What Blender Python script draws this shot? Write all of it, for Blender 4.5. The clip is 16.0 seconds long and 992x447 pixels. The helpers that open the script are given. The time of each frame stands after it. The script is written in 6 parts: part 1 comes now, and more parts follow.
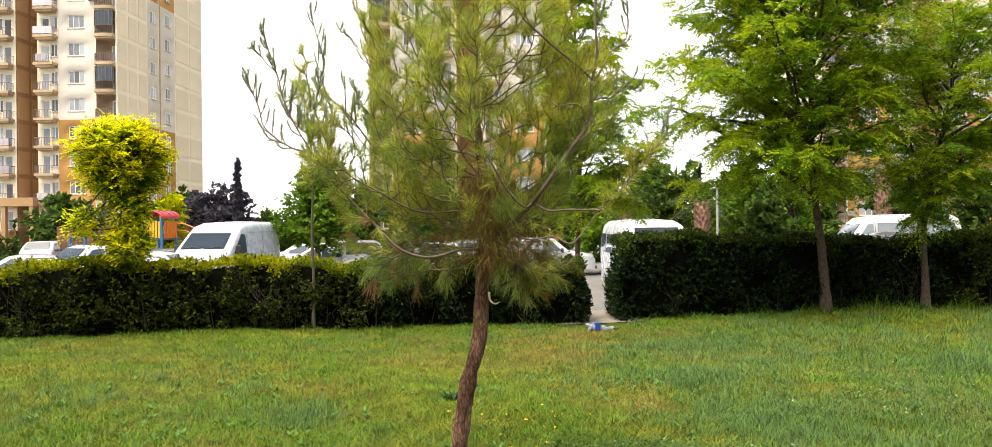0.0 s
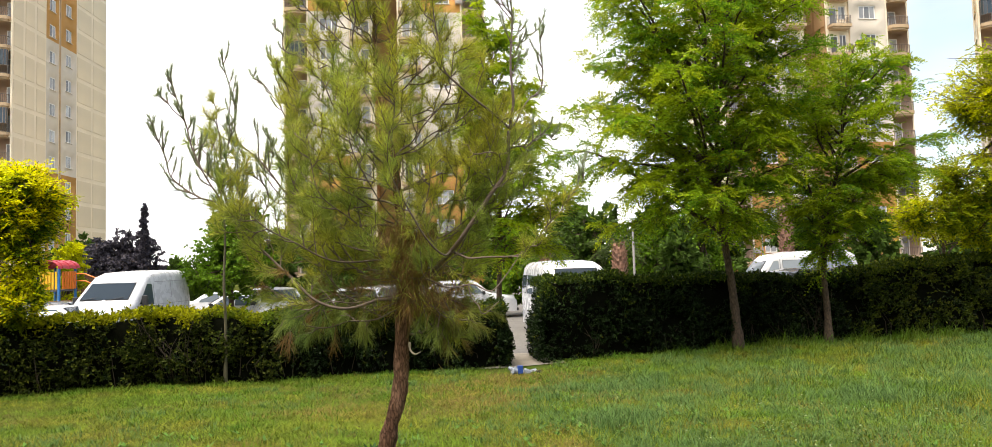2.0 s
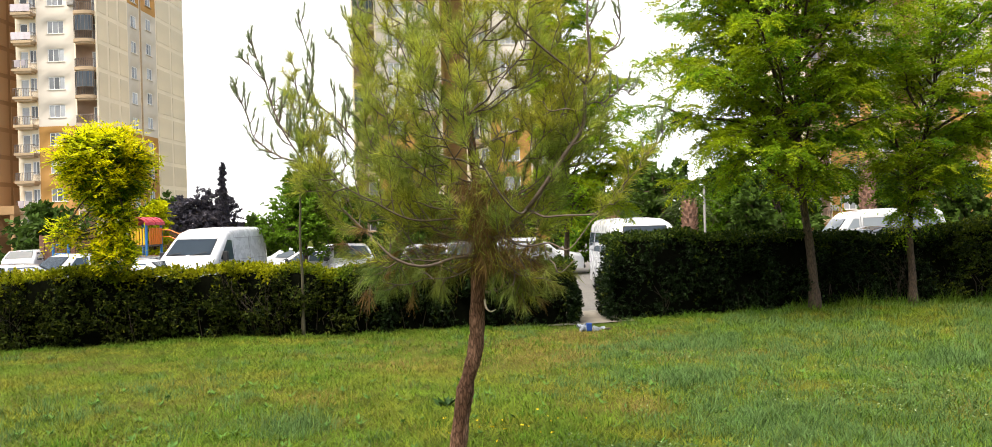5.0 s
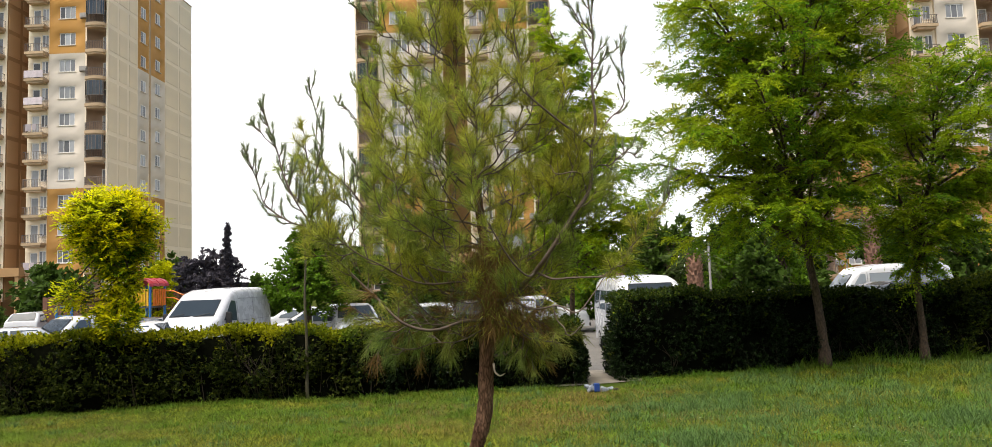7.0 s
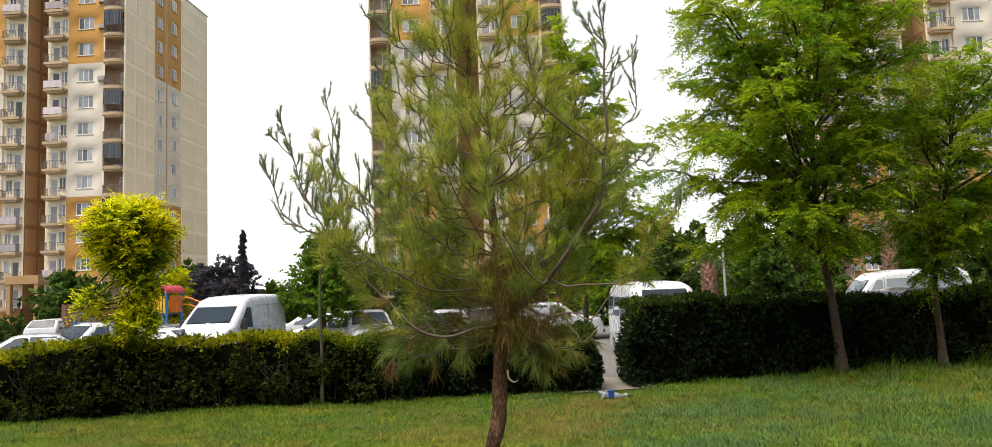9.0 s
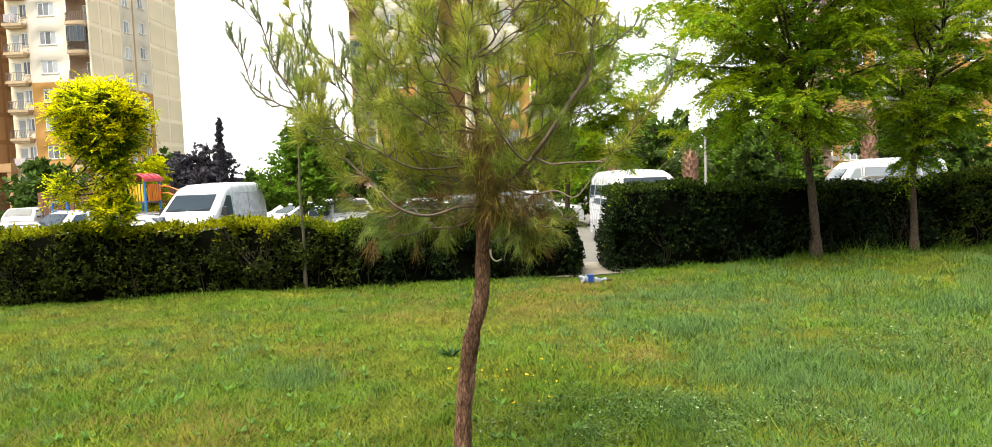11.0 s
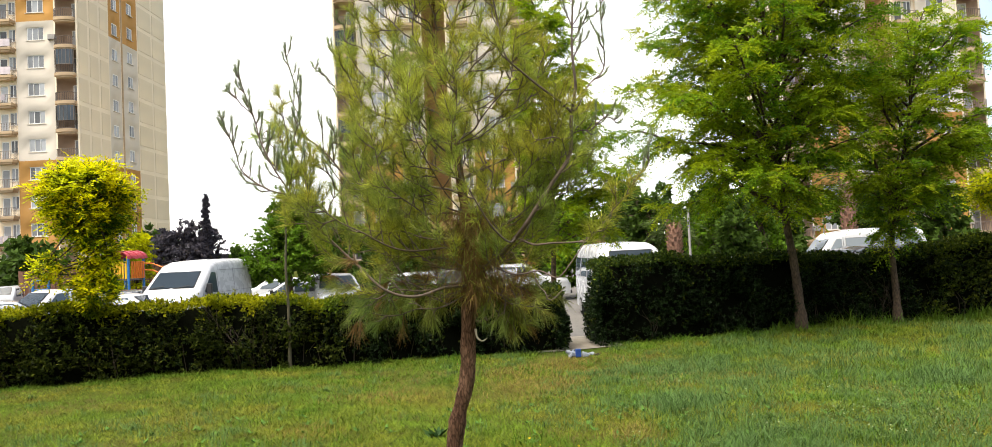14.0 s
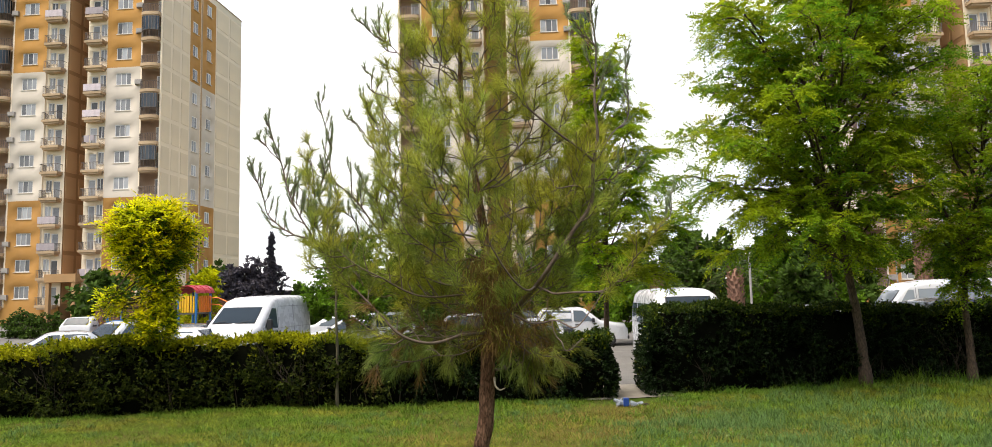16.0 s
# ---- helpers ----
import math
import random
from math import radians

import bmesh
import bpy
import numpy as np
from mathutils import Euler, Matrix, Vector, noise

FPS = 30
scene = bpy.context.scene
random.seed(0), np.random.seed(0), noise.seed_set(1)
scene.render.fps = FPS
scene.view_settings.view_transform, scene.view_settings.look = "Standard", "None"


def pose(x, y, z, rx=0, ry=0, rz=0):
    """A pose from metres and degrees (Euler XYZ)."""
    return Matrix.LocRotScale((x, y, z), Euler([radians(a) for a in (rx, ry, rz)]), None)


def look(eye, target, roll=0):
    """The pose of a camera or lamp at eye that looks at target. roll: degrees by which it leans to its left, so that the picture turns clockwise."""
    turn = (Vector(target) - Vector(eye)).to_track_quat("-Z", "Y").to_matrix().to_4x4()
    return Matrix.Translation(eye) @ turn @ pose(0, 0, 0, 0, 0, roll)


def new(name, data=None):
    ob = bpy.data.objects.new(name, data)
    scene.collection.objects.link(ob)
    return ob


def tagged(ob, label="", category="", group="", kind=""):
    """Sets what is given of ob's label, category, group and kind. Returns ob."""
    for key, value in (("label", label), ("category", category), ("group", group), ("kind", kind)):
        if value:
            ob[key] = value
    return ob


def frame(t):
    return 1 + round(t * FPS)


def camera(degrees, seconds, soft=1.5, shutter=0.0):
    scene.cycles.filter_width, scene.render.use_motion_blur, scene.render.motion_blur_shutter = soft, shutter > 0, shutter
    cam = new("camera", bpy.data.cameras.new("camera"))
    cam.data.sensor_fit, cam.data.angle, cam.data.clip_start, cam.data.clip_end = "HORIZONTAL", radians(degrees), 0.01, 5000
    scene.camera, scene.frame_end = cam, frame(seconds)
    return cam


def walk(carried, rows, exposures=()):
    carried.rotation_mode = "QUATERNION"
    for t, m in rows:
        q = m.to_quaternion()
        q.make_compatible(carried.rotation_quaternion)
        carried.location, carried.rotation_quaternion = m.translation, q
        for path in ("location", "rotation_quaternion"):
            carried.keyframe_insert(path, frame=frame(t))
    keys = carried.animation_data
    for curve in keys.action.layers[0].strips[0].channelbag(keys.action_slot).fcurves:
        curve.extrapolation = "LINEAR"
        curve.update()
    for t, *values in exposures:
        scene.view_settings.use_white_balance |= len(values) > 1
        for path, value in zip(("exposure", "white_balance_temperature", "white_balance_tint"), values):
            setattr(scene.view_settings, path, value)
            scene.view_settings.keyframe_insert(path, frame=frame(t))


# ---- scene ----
cam = camera(69.8, 16.0, soft=0.75)
PATH = [
    (0, (0.049, 0.483, 1.547), (0.053, 2.483, 1.547), -0.6),
    (0.5, (0.052, 0.495, 1.543), (0.132, 2.494, 1.523), 0.1),
    (1, (0.054, 0.498, 1.552), (0.176, 2.494, 1.562), -0.1),
    (1.5, (0.06, 0.485, 1.56), (0.238, 2.477, 1.6), -0.7),
    (2, (0.058, 0.496, 1.574), (0.285, 2.479, 1.688), -1.7),
    (2.5, (0.042, 0.501, 1.599), (0.261, 2.48, 1.797), -1.5),
    (3, (0.017, 0.529, 1.57), (-0.011, 2.529, 1.596), -0.7),
    (3.2, (0.012, 0.534, 1.561), (0.013, 2.533, 1.509), -0.3),
    (5.3, (0.013, 0.512, 1.594), (0.063, 2.511, 1.623), -1.9),
    (5.5, (0.017, 0.479, 1.604), (0.084, 2.476, 1.69), -2.0),
    (6, (0.024, 0.437, 1.622), (0.111, 2.423, 1.841), -2.9),
    (6.5, (0.004, 0.477, 1.622), (0.054, 2.461, 1.866), -1.6),
    (7, (-0.008, 0.516, 1.607), (0.027, 2.509, 1.768), -2.1),
    (7.5, (-0.017, 0.529, 1.61), (-0.005, 2.523, 1.775), -2.2),
    (8, (-0.021, 0.51, 1.613), (-0.041, 2.503, 1.781), -2.0),
    (8.5, (-0.016, 0.494, 1.614), (-0.048, 2.487, 1.779), -2.0),
    (9, (-0.008, 0.476, 1.611), (-0.01, 2.468, 1.791), -2.2),
    (9.5, (-0.013, 0.521, 1.587), (0.011, 2.521, 1.605), -0.9),
    (10, (-0.009, 0.557, 1.565), (0.019, 2.554, 1.459), -2.0),
    (10.2, (-0.016, 0.595, 1.557), (0.027, 2.59, 1.425), -2.2),
    (12.3, (-0.016, 0.544, 1.555), (0.012, 2.541, 1.45), -1.9),
    (12.5, (-0.018, 0.577, 1.564), (0.029, 2.575, 1.496), -1.9),
    (13, (-0.005, 0.516, 1.578), (0.046, 2.515, 1.582), -2.7),
    (13.5, (-0.001, 0.516, 1.587), (0.081, 2.513, 1.639), -2.8),
    (14, (-0.006, 0.515, 1.593), (0.078, 2.512, 1.665), -2.7),
    (14.5, (-0.011, 0.518, 1.596), (0.088, 2.513, 1.685), -2.7),
    (15, (-0.013, 0.521, 1.596), (0.118, 2.514, 1.701), -3.1),
    (15.5, (0.05, 0.574, 1.6), (0.121, 2.568, 1.726), -4.0),
    (16, (0.192, 0.517, 1.616), (0.109, 2.506, 1.81), -1.4),
]
EXPOSURES = [(0, 1.0, 6900, 13), (1.5, 0.92, 6900, 13), (2.5, 0.60, 6900, 12), (3.0, 0.50, 6900, 12), (3.2, 0.52, 6900, 12), (5.3, 0.88, 6800, 12), (5.8, 0.62, 6800, 12), (6.3, 0.44, 6700, 12), (7.0, 0.32, 6700, 12), (9.0, 0.35, 6700, 12), (9.8, 0.74, 6900, 12), (12.5, 1.20, 6900, 1), (14.0, 0.74, 6800, 11), (15.0, 0.66, 6800, 12), (16, 0.46, 6700, 13)]
SKY_GAIN, CLOUD, SUN = 0.15, (1.18, 1.19, 1.20), 3.8
walk(cam, [(t, look(eye, target, roll)) for t, eye, target, roll in PATH], EXPOSURES)

# ---- world and sun ----
world = bpy.data.worlds.new("sky")
scene.world = world
world.use_nodes = True
wn, wl = world.node_tree.nodes, world.node_tree.links
wn.clear()
sky = wn.new("ShaderNodeTexSky")
sky.sky_type, sky.sun_disc = "NISHITA", False
sky.sun_elevation, sky.sun_rotation = radians(67), radians(-130)
sky.air_density, sky.dust_density = 1.0, 0.7
haze = wn.new("ShaderNodeTexNoise")
haze.inputs["Scale"].default_value, haze.inputs["Detail"].default_value = 1.7, 5
dirs = wn.new("ShaderNodeTexCoord")
flat = wn.new("ShaderNodeMapping")
flat.inputs["Scale"].default_value = (1, 1, 2.6)
wl.new(dirs.outputs["Generated"], flat.inputs["Vector"])
wl.new(flat.outputs["Vector"], haze.inputs["Vector"])
cover = wn.new("ShaderNodeValToRGB")
cover.color_ramp.elements[0].position, cover.color_ramp.elements[1].position = 0.38, 0.58
wl.new(haze.outputs["Fac"], cover.inputs["Fac"])
# the cloud thins out towards the east
split = wn.new("ShaderNodeSeparateXYZ")
wl.new(dirs.outputs["Generated"], split.inputs[0])
thin_out = wn.new("ShaderNodeMapRange")
for k, v in enumerate((0.38, 0.60, 1.0, 0.22)):
    thin_out.inputs[k + 1].default_value = v
wl.new(split.outputs["X"], thin_out.inputs[0])
# white haze low over the horizon
low_haze = wn.new("ShaderNodeMapRange")
for k, v in enumerate((0.02, 0.22, 1.0, 0.0)):
    low_haze.inputs[k + 1].default_value = v
wl.new(split.outputs["Z"], low_haze.inputs[0])
full = wn.new("ShaderNodeMath")
full.operation = "MAXIMUM"
wl.new(cover.outputs["Color"], full.inputs[0])
wl.new(low_haze.outputs[0], full.inputs[1])
veil = wn.new("ShaderNodeMath")
veil.operation = "MULTIPLY"
wl.new(full.outputs[0], veil.inputs[0])
wl.new(thin_out.outputs[0], veil.inputs[1])
dim = wn.new("ShaderNodeMix")
dim.data_type, dim.blend_type = "RGBA", "MULTIPLY"
dim.inputs[0].default_value = 1
dim.inputs[7].default_value = (SKY_GAIN, SKY_GAIN, SKY_GAIN, 1)
wl.new(sky.outputs["Color"], dim.inputs[6])
clouds = wn.new("ShaderNodeMix")
clouds.data_type = "RGBA"
clouds.inputs[7].default_value = (*CLOUD, 1)
wl.new(veil.outputs[0], clouds.inputs[0])
wl.new(dim.outputs[2], clouds.inputs[6])
back = wn.new("ShaderNodeBackground")
wl.new(clouds.outputs[2], back.inputs["Color"])
wout = wn.new("ShaderNodeOutputWorld")
wl.new(back.outputs[0], wout.inputs[0])

sun = new("sun", bpy.data.lights.new("sun", "SUN"))
sun.data.energy, sun.data.angle, sun.data.color = SUN, radians(48), (1.0, 0.94, 0.82)
sun.matrix_world = look((0, 0, 0), tuple(-Vector((-0.30, -0.25, 0.92))))

# ---- materials ----
def mat(name, color, rough=0.7, metal=0.0, var=0.15, scale=6.0, bump=0.0, bscale=40.0, island=0.0, second=None, patch=1.0, coat=0.0, thin=0.0, objvar=0.0, odd=None, stretch=1.0):
    """A surface with two scales of variation; second: another colour that shows in patches; thin: share of light let through."""
    m = bpy.data.materials.new(name)
    m.use_nodes = True
    n, l = m.node_tree.nodes, m.node_tree.links
    b, out = n["Principled BSDF"], n["Material Output"]
    b.inputs["Roughness"].default_value, b.inputs["Metallic"].default_value = rough, metal
    b.inputs["Coat Weight"].default_value = coat
    b.inputs["Specular IOR Level"].default_value = 0.0 if rough >= 0.95 else 0.5 if not island else 0.08
    co = n.new("ShaderNodeTexCoord")
    mp = n.new("ShaderNodeMapping")
    mp.inputs["Scale"].default_value = (1, 1, stretch)
    l.new(co.outputs["Object"], mp.inputs["Vector"])
    def tex(s, detail=4):
        t = n.new("ShaderNodeTexNoise")
        t.inputs["Scale"].default_value, t.inputs["Detail"].default_value = s, detail
        l.new(mp.outputs["Vector"], t.inputs["Vector"])
        return t
    def mix(fac, a, c, kind="MIX"):
        x = n.new("ShaderNodeMix")
        x.data_type, x.blend_type = "RGBA", kind
        for sock, v in ((x.inputs[0], fac), (x.inputs[6], a), (x.inputs[7], c)):
            if hasattr(v, "is_linked"):
                l.new(v, sock)
            else:
                sock.default_value = v if isinstance(v, (int, float)) else (*v, 1)
        return x.outputs[2]
    def span(sock, lo, hi, a=0.0, c=1.0):
        r = n.new("ShaderNodeMapRange")
        r.inputs[1].default_value, r.inputs[2].default_value, r.inputs[3].default_value, r.inputs[4].default_value = lo, hi, a, c
        l.new(sock, r.inputs[0])
        return r.outputs[0]
    col = color
    if second:
        col = mix(span(tex(patch, 5).outputs["Fac"], 0.42, 0.62), color, second)
    light = (1 + var,) * 3
    if var:
        col = mix(1.0, col, mix(tex(scale).outputs["Fac"], tuple(max(0, 1 - 2 * var) for _ in range(3)), light), "MULTIPLY")
    if island:
        g = n.new("ShaderNodeNewGeometry")
        if odd:
            wn_ = n.new("ShaderNodeTexWhiteNoise")
            wn_.noise_dimensions = "1D"
            l.new(g.outputs["Random Per Island"], wn_.inputs["W"])
            col = mix(span(wn_.outputs["Value"], odd[1], 1.0), col, odd[0])
        col = mix(1.0, col, mix(g.outputs["Random Per Island"], (1 - island, 1 - island, 1 - island), (1 + island, 1 + island, 1 + island * 0.4)), "MULTIPLY")
    if objvar:
        o = n.new("ShaderNodeObjectInfo")
        col = mix(1.0, col, mix(o.outputs["Random"], (1 - objvar,) * 3, (1 + objvar,) * 3), "MULTIPLY")
    if hasattr(col, "is_linked"):
        l.new(col, b.inputs["Base Color"])
    else:
        b.inputs["Base Color"].default_value = (*col, 1)
    if rough > 0.2:
        l.new(span(tex(scale * 3).outputs["Fac"], 0.3, 0.7, max(0.05, rough - 0.12), min(1, rough + 0.12)), b.inputs["Roughness"])
    if bump:
        bp = n.new("ShaderNodeBump")
        bp.inputs["Strength"].default_value, bp.inputs["Distance"].default_value = min(1, bump), 0.01
        l.new(tex(bscale, 6).outputs["Fac"], bp.inputs["Height"])
        l.new(bp.outputs[0], b.inputs["Normal"])
    if thin:
        tr = n.new("ShaderNodeBsdfTranslucent")
        if hasattr(col, "is_linked"):
            l.new(col, tr.inputs["Color"])
        else:
            tr.inputs["Color"].default_value = (*col, 1)
        ms = n.new("ShaderNodeMixShader")
        ms.inputs[0].default_value = thin
        l.new(b.outputs[0], ms.inputs[1]), l.new(tr.outputs[0], ms.inputs[2]), l.new(ms.outputs[0], out.inputs[0])
    return m


def glass_mat(name, color, rough=0.04, metal=0.0):
    m = mat(name, color, rough, metal, var=0.0)
    m.node_tree.nodes["Principled BSDF"].inputs["Specular IOR Level"].default_value = 0.8
    return m


M = {
    "soil": mat("lawn_soil", (0.058, 0.090, 0.016), 0.95, var=0.35, scale=9, bump=0.8, bscale=60, second=(0.10, 0.09, 0.028), patch=0.9),
    "grass": mat("grass_blades", (0.152, 0.245, 0.022), 0.55, var=0.45, scale=3.5, island=0.34, second=(0.248, 0.255, 0.030), patch=0.8, thin=0.2),
    "grass_lush": mat("lush_grass_blades", (0.115, 0.235, 0.026), 0.5, var=0.3, scale=5.0, island=0.35, second=(0.16, 0.24, 0.03), patch=2.0, thin=0.3),
    "dry": mat("dry_grass_blades", (0.26, 0.195, 0.065), 0.7, var=0.3, scale=3, island=0.35, thin=0.2),
    "tuft": mat("tuft_blades", (0.128, 0.225, 0.075), 0.5, var=0.3, scale=5, island=0.4, thin=0.3),
    "clover": mat("clover_leaves", (0.125, 0.205, 0.07), 0.5, var=0.3, scale=6, island=0.45, thin=0.25),
    "weed": mat("weed_leaves", (0.10, 0.215, 0.045), 0.45, var=0.25, scale=6, island=0.4, thin=0.25),
    "dock": mat("dark_weed_leaves", (0.03, 0.07, 0.02), 0.5, var=0.25, scale=8, island=0.3, thin=0.1),
    "white_speck": mat("whitish_specks", (0.34, 0.42, 0.22), 0.7, var=0.1, island=0.2),
    "petal": mat("yellow_petals", (0.75, 0.55, 0.03), 0.6, var=0.1, island=0.2),
    "asphalt": mat("asphalt", (0.16, 0.15, 0.135), 0.9, var=0.25, scale=1.2, bump=0.5, bscale=90),
    "concrete": mat("worn_concrete", (0.25, 0.22, 0.175), 0.85, var=0.25, scale=3, bump=0.4, bscale=50),
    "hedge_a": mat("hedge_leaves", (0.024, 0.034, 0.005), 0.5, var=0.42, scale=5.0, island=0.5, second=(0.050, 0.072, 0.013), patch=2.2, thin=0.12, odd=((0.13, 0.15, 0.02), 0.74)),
    # hedge tops: yellow-green young growth, brightened further for light from above
    "hedge_top": mat("sunlit_young_hedge_leaves", (0.38, 0.38, 0.010), 0.6, var=0.40, scale=4.5, island=0.5, second=(0.13, 0.20, 0.012), patch=1.6, thin=0.35),
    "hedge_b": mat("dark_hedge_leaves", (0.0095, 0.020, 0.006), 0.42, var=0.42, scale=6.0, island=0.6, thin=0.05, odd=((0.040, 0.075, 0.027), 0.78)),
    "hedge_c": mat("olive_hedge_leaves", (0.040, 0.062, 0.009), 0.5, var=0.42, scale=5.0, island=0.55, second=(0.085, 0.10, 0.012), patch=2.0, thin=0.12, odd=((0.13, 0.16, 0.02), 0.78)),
    "hedge_lit": mat("sunlit_green_top_leaves", (0.11, 0.15, 0.016), 0.5, var=0.4, scale=4.0, island=0.5, second=(0.06, 0.09, 0.014), patch=1.5, thin=0.3, odd=((0.24, 0.28, 0.02), 0.7)),
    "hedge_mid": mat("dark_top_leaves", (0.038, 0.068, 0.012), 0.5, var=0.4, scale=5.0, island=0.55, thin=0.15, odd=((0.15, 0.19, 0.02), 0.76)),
    "core": mat("hedge_inner_shade", (0.006, 0.007, 0.004), 0.95, var=0.3, scale=12, bump=0.8),
    "twig": mat("grey_brown_twigs", (0.05, 0.034, 0.022), 0.85, var=0.3, scale=14, bump=0.5),
    "bark_pine": mat("pine_bark", (0.46, 0.26, 0.18), 0.95, var=0.45, scale=95, bump=1.0, bscale=130, second=(0.19, 0.105, 0.07), patch=14, stretch=0.3),
    "stub": mat("pale_dead_wood", (0.48, 0.40, 0.32), 0.8, var=0.2, scale=40),
    "bark_limb": mat("pine_limb_bark", (0.19, 0.14, 0.11), 0.88, var=0.3, scale=30, bump=0.6),
    "needle": mat("pine_needles", (0.54, 0.53, 0.085), 0.5, var=0.35, scale=4.0, island=0.6, second=(0.38, 0.48, 0.12), patch=3.2, thin=0.4),
    "needle_tip": mat("young_pine_needles", (0.29, 0.37, 0.20), 0.5, var=0.25, scale=4.0, island=0.55, thin=0.35),
    "needle_low": mat("low_pine_needles", (0.33, 0.35, 0.09), 0.5, var=0.35, scale=5.0, island=0.6, second=(0.24, 0.34, 0.10), patch=3.0, thin=0.3),
    "needle_dry": mat("dry_pine_needles", (0.31, 0.19, 0.085), 0.7, var=0.35, scale=8, island=0.5, thin=0.35),
    "bark": mat("tree_bark", (0.125, 0.082, 0.052), 0.9, var=0.35, scale=14, bump=0.9, bscale=45),
    "pole_bark": mat("pale_sapling_bark", (0.11, 0.095, 0.055), 0.85, var=0.3, scale=18, bump=0.4),
    "leaf_loc": mat("locust_leaflets", (0.19, 0.37, 0.024), 0.45, var=0.3, scale=0.9, island=0.45, second=(0.32, 0.40, 0.012), patch=0.9, thin=0.5, odd=((0.34, 0.42, 0.02), 0.82)),
    "leaf_lit": mat("sunlit_locust_leaflets", (0.44, 0.52, 0.02), 0.45, var=0.25, scale=0.9, island=0.35, second=(0.24, 0.38, 0.015), patch=1.2, thin=0.5),
    "leaf_far": mat("far_tree_leaves", (0.07, 0.125, 0.022), 0.5, var=0.3, scale=0.8, island=0.5, thin=0.25),
    "leaf_mid": mat("green_tree_leaves", (0.12, 0.23, 0.016), 0.5, var=0.3, scale=0.9, island=0.5, thin=0.3),
    "leaf_yel": mat("golden_leaves", (0.86, 0.78, 0.010), 0.45, var=0.22, scale=1.8, island=0.35, second=(0.58, 0.62, 0.014), patch=1.6, thin=0.5),
    "leaf_shaded": mat("shaded_golden_leaves", (0.10, 0.21, 0.012), 0.45, var=0.3, scale=2.5, island=0.45, second=(0.22, 0.32, 0.012), patch=3.0, thin=0.35),
    "leaf_yg": mat("golden_green_leaves", (0.66, 0.66, 0.010), 0.5, var=0.25, scale=1.4, island=0.4, second=(0.30, 0.36, 0.012), patch=1.1, thin=0.45),
    "leaf_pur": mat("plum_leaves", (0.10, 0.092, 0.13), 0.5, var=0.3, scale=1.5, island=0.5, thin=0.15),
    "palm_trunk": mat("palm_trunk_fibre", (0.36, 0.20, 0.135), 0.9, var=0.3, scale=8, bump=0.8, objvar=0.4),
    "palm_leaf": mat("palm_fronds", (0.09, 0.13, 0.04), 0.5, var=0.25, scale=3, island=0.35, thin=0.2),
    "blocker": mat("sky_blocker_dull", (0.20, 0.18, 0.14), 0.9, var=0.15, scale=0.4),
    "cream": mat("cream_render", (0.86, 0.74, 0.56), 0.85, var=0.10, scale=0.35, bump=0.3, bscale=12),
    "pale": mat("pale_render", (0.64, 0.57, 0.475), 0.85, var=0.10, scale=0.4, bump=0.3, bscale=12),
    "ochre": mat("ochre_render", (0.46, 0.235, 0.06), 0.85, var=0.12, scale=0.4, bump=0.3, bscale=12),
    "orange": mat("orange_render", (0.50, 0.255, 0.06), 0.85, var=0.10, scale=0.4, bump=0.3, bscale=12),
    "brown": mat("brown_render", (0.42, 0.25, 0.11), 0.85, var=0.15, scale=0.4, bump=0.3, bscale=12),
    "loggia": mat("loggia_back_wall", (0.42, 0.30, 0.21), 0.85, var=0.15, scale=0.7),
    "panel": mat("beige_wall_panel", (0.78, 0.66, 0.47), 0.85, var=0.12, scale=0.6, objvar=0.05),
    "panel_b": mat("brown_wall_panel", (0.56, 0.35, 0.17), 0.85, var=0.12, scale=0.6, objvar=0.06),
    "slab": mat("balcony_concrete", (0.50, 0.36, 0.22), 0.85, var=0.15, scale=1.0, objvar=0.12),
    "roofing": mat("roof_felt", (0.2, 0.19, 0.18), 0.9, var=0.15, scale=1),
    "frame": mat("white_window_frame", (0.78, 0.77, 0.74), 0.45, var=0.05, scale=4),
    "pane": glass_mat("window_glass", (0.10, 0.12, 0.14), 0.05),
    "loggia_glass": glass_mat("tinted_glazing", (0.035, 0.055, 0.07), 0.06),
    "rail": mat("brown_railing_paint", (0.17, 0.135, 0.11), 0.5, 0.2, var=0.15, scale=5, objvar=0.25),
    "ac": mat("air_conditioner_casing", (0.36, 0.33, 0.30), 0.5, var=0.1, scale=5),
    "cloth": mat("hung_cloth", (0.55, 0.48, 0.50), 0.9, var=0.2, scale=3, objvar=0.3),
    "white": mat("white_car_paint", (0.62, 0.63, 0.65), 0.28, var=0.05, scale=1.2, coat=0.5),
    "silver": mat("silver_car_paint", (0.48, 0.50, 0.52), 0.3, 0.5, var=0.06, scale=1.2, coat=0.5),
    "darkcar": mat("dark_car_paint", (0.03, 0.035, 0.045), 0.25, 0.2, var=0.08, scale=1.2, coat=0.6),
    "car_glass": glass_mat("car_glass", (0.055, 0.075, 0.09), 0.03),
    # old van windows: base colour lightened to stand in for reflected sky
    "pale_glass": glass_mat("sky_lit_glass", (0.30, 0.34, 0.38), 0.05),
    "plastic": mat("black_plastic", (0.025, 0.025, 0.027), 0.55, var=0.15, scale=10),
    "seam": mat("grey_door_seam", (0.22, 0.22, 0.23), 0.6, var=0.1, scale=10),
    "rubber": mat("tyre_rubber", (0.02, 0.02, 0.02), 0.85, var=0.2, scale=20),
    "alloy": mat("wheel_alloy", (0.5, 0.5, 0.5), 0.35, 0.8, var=0.1, scale=10),
    "lamp": glass_mat("headlamp_glass", (0.55, 0.57, 0.6), 0.08),
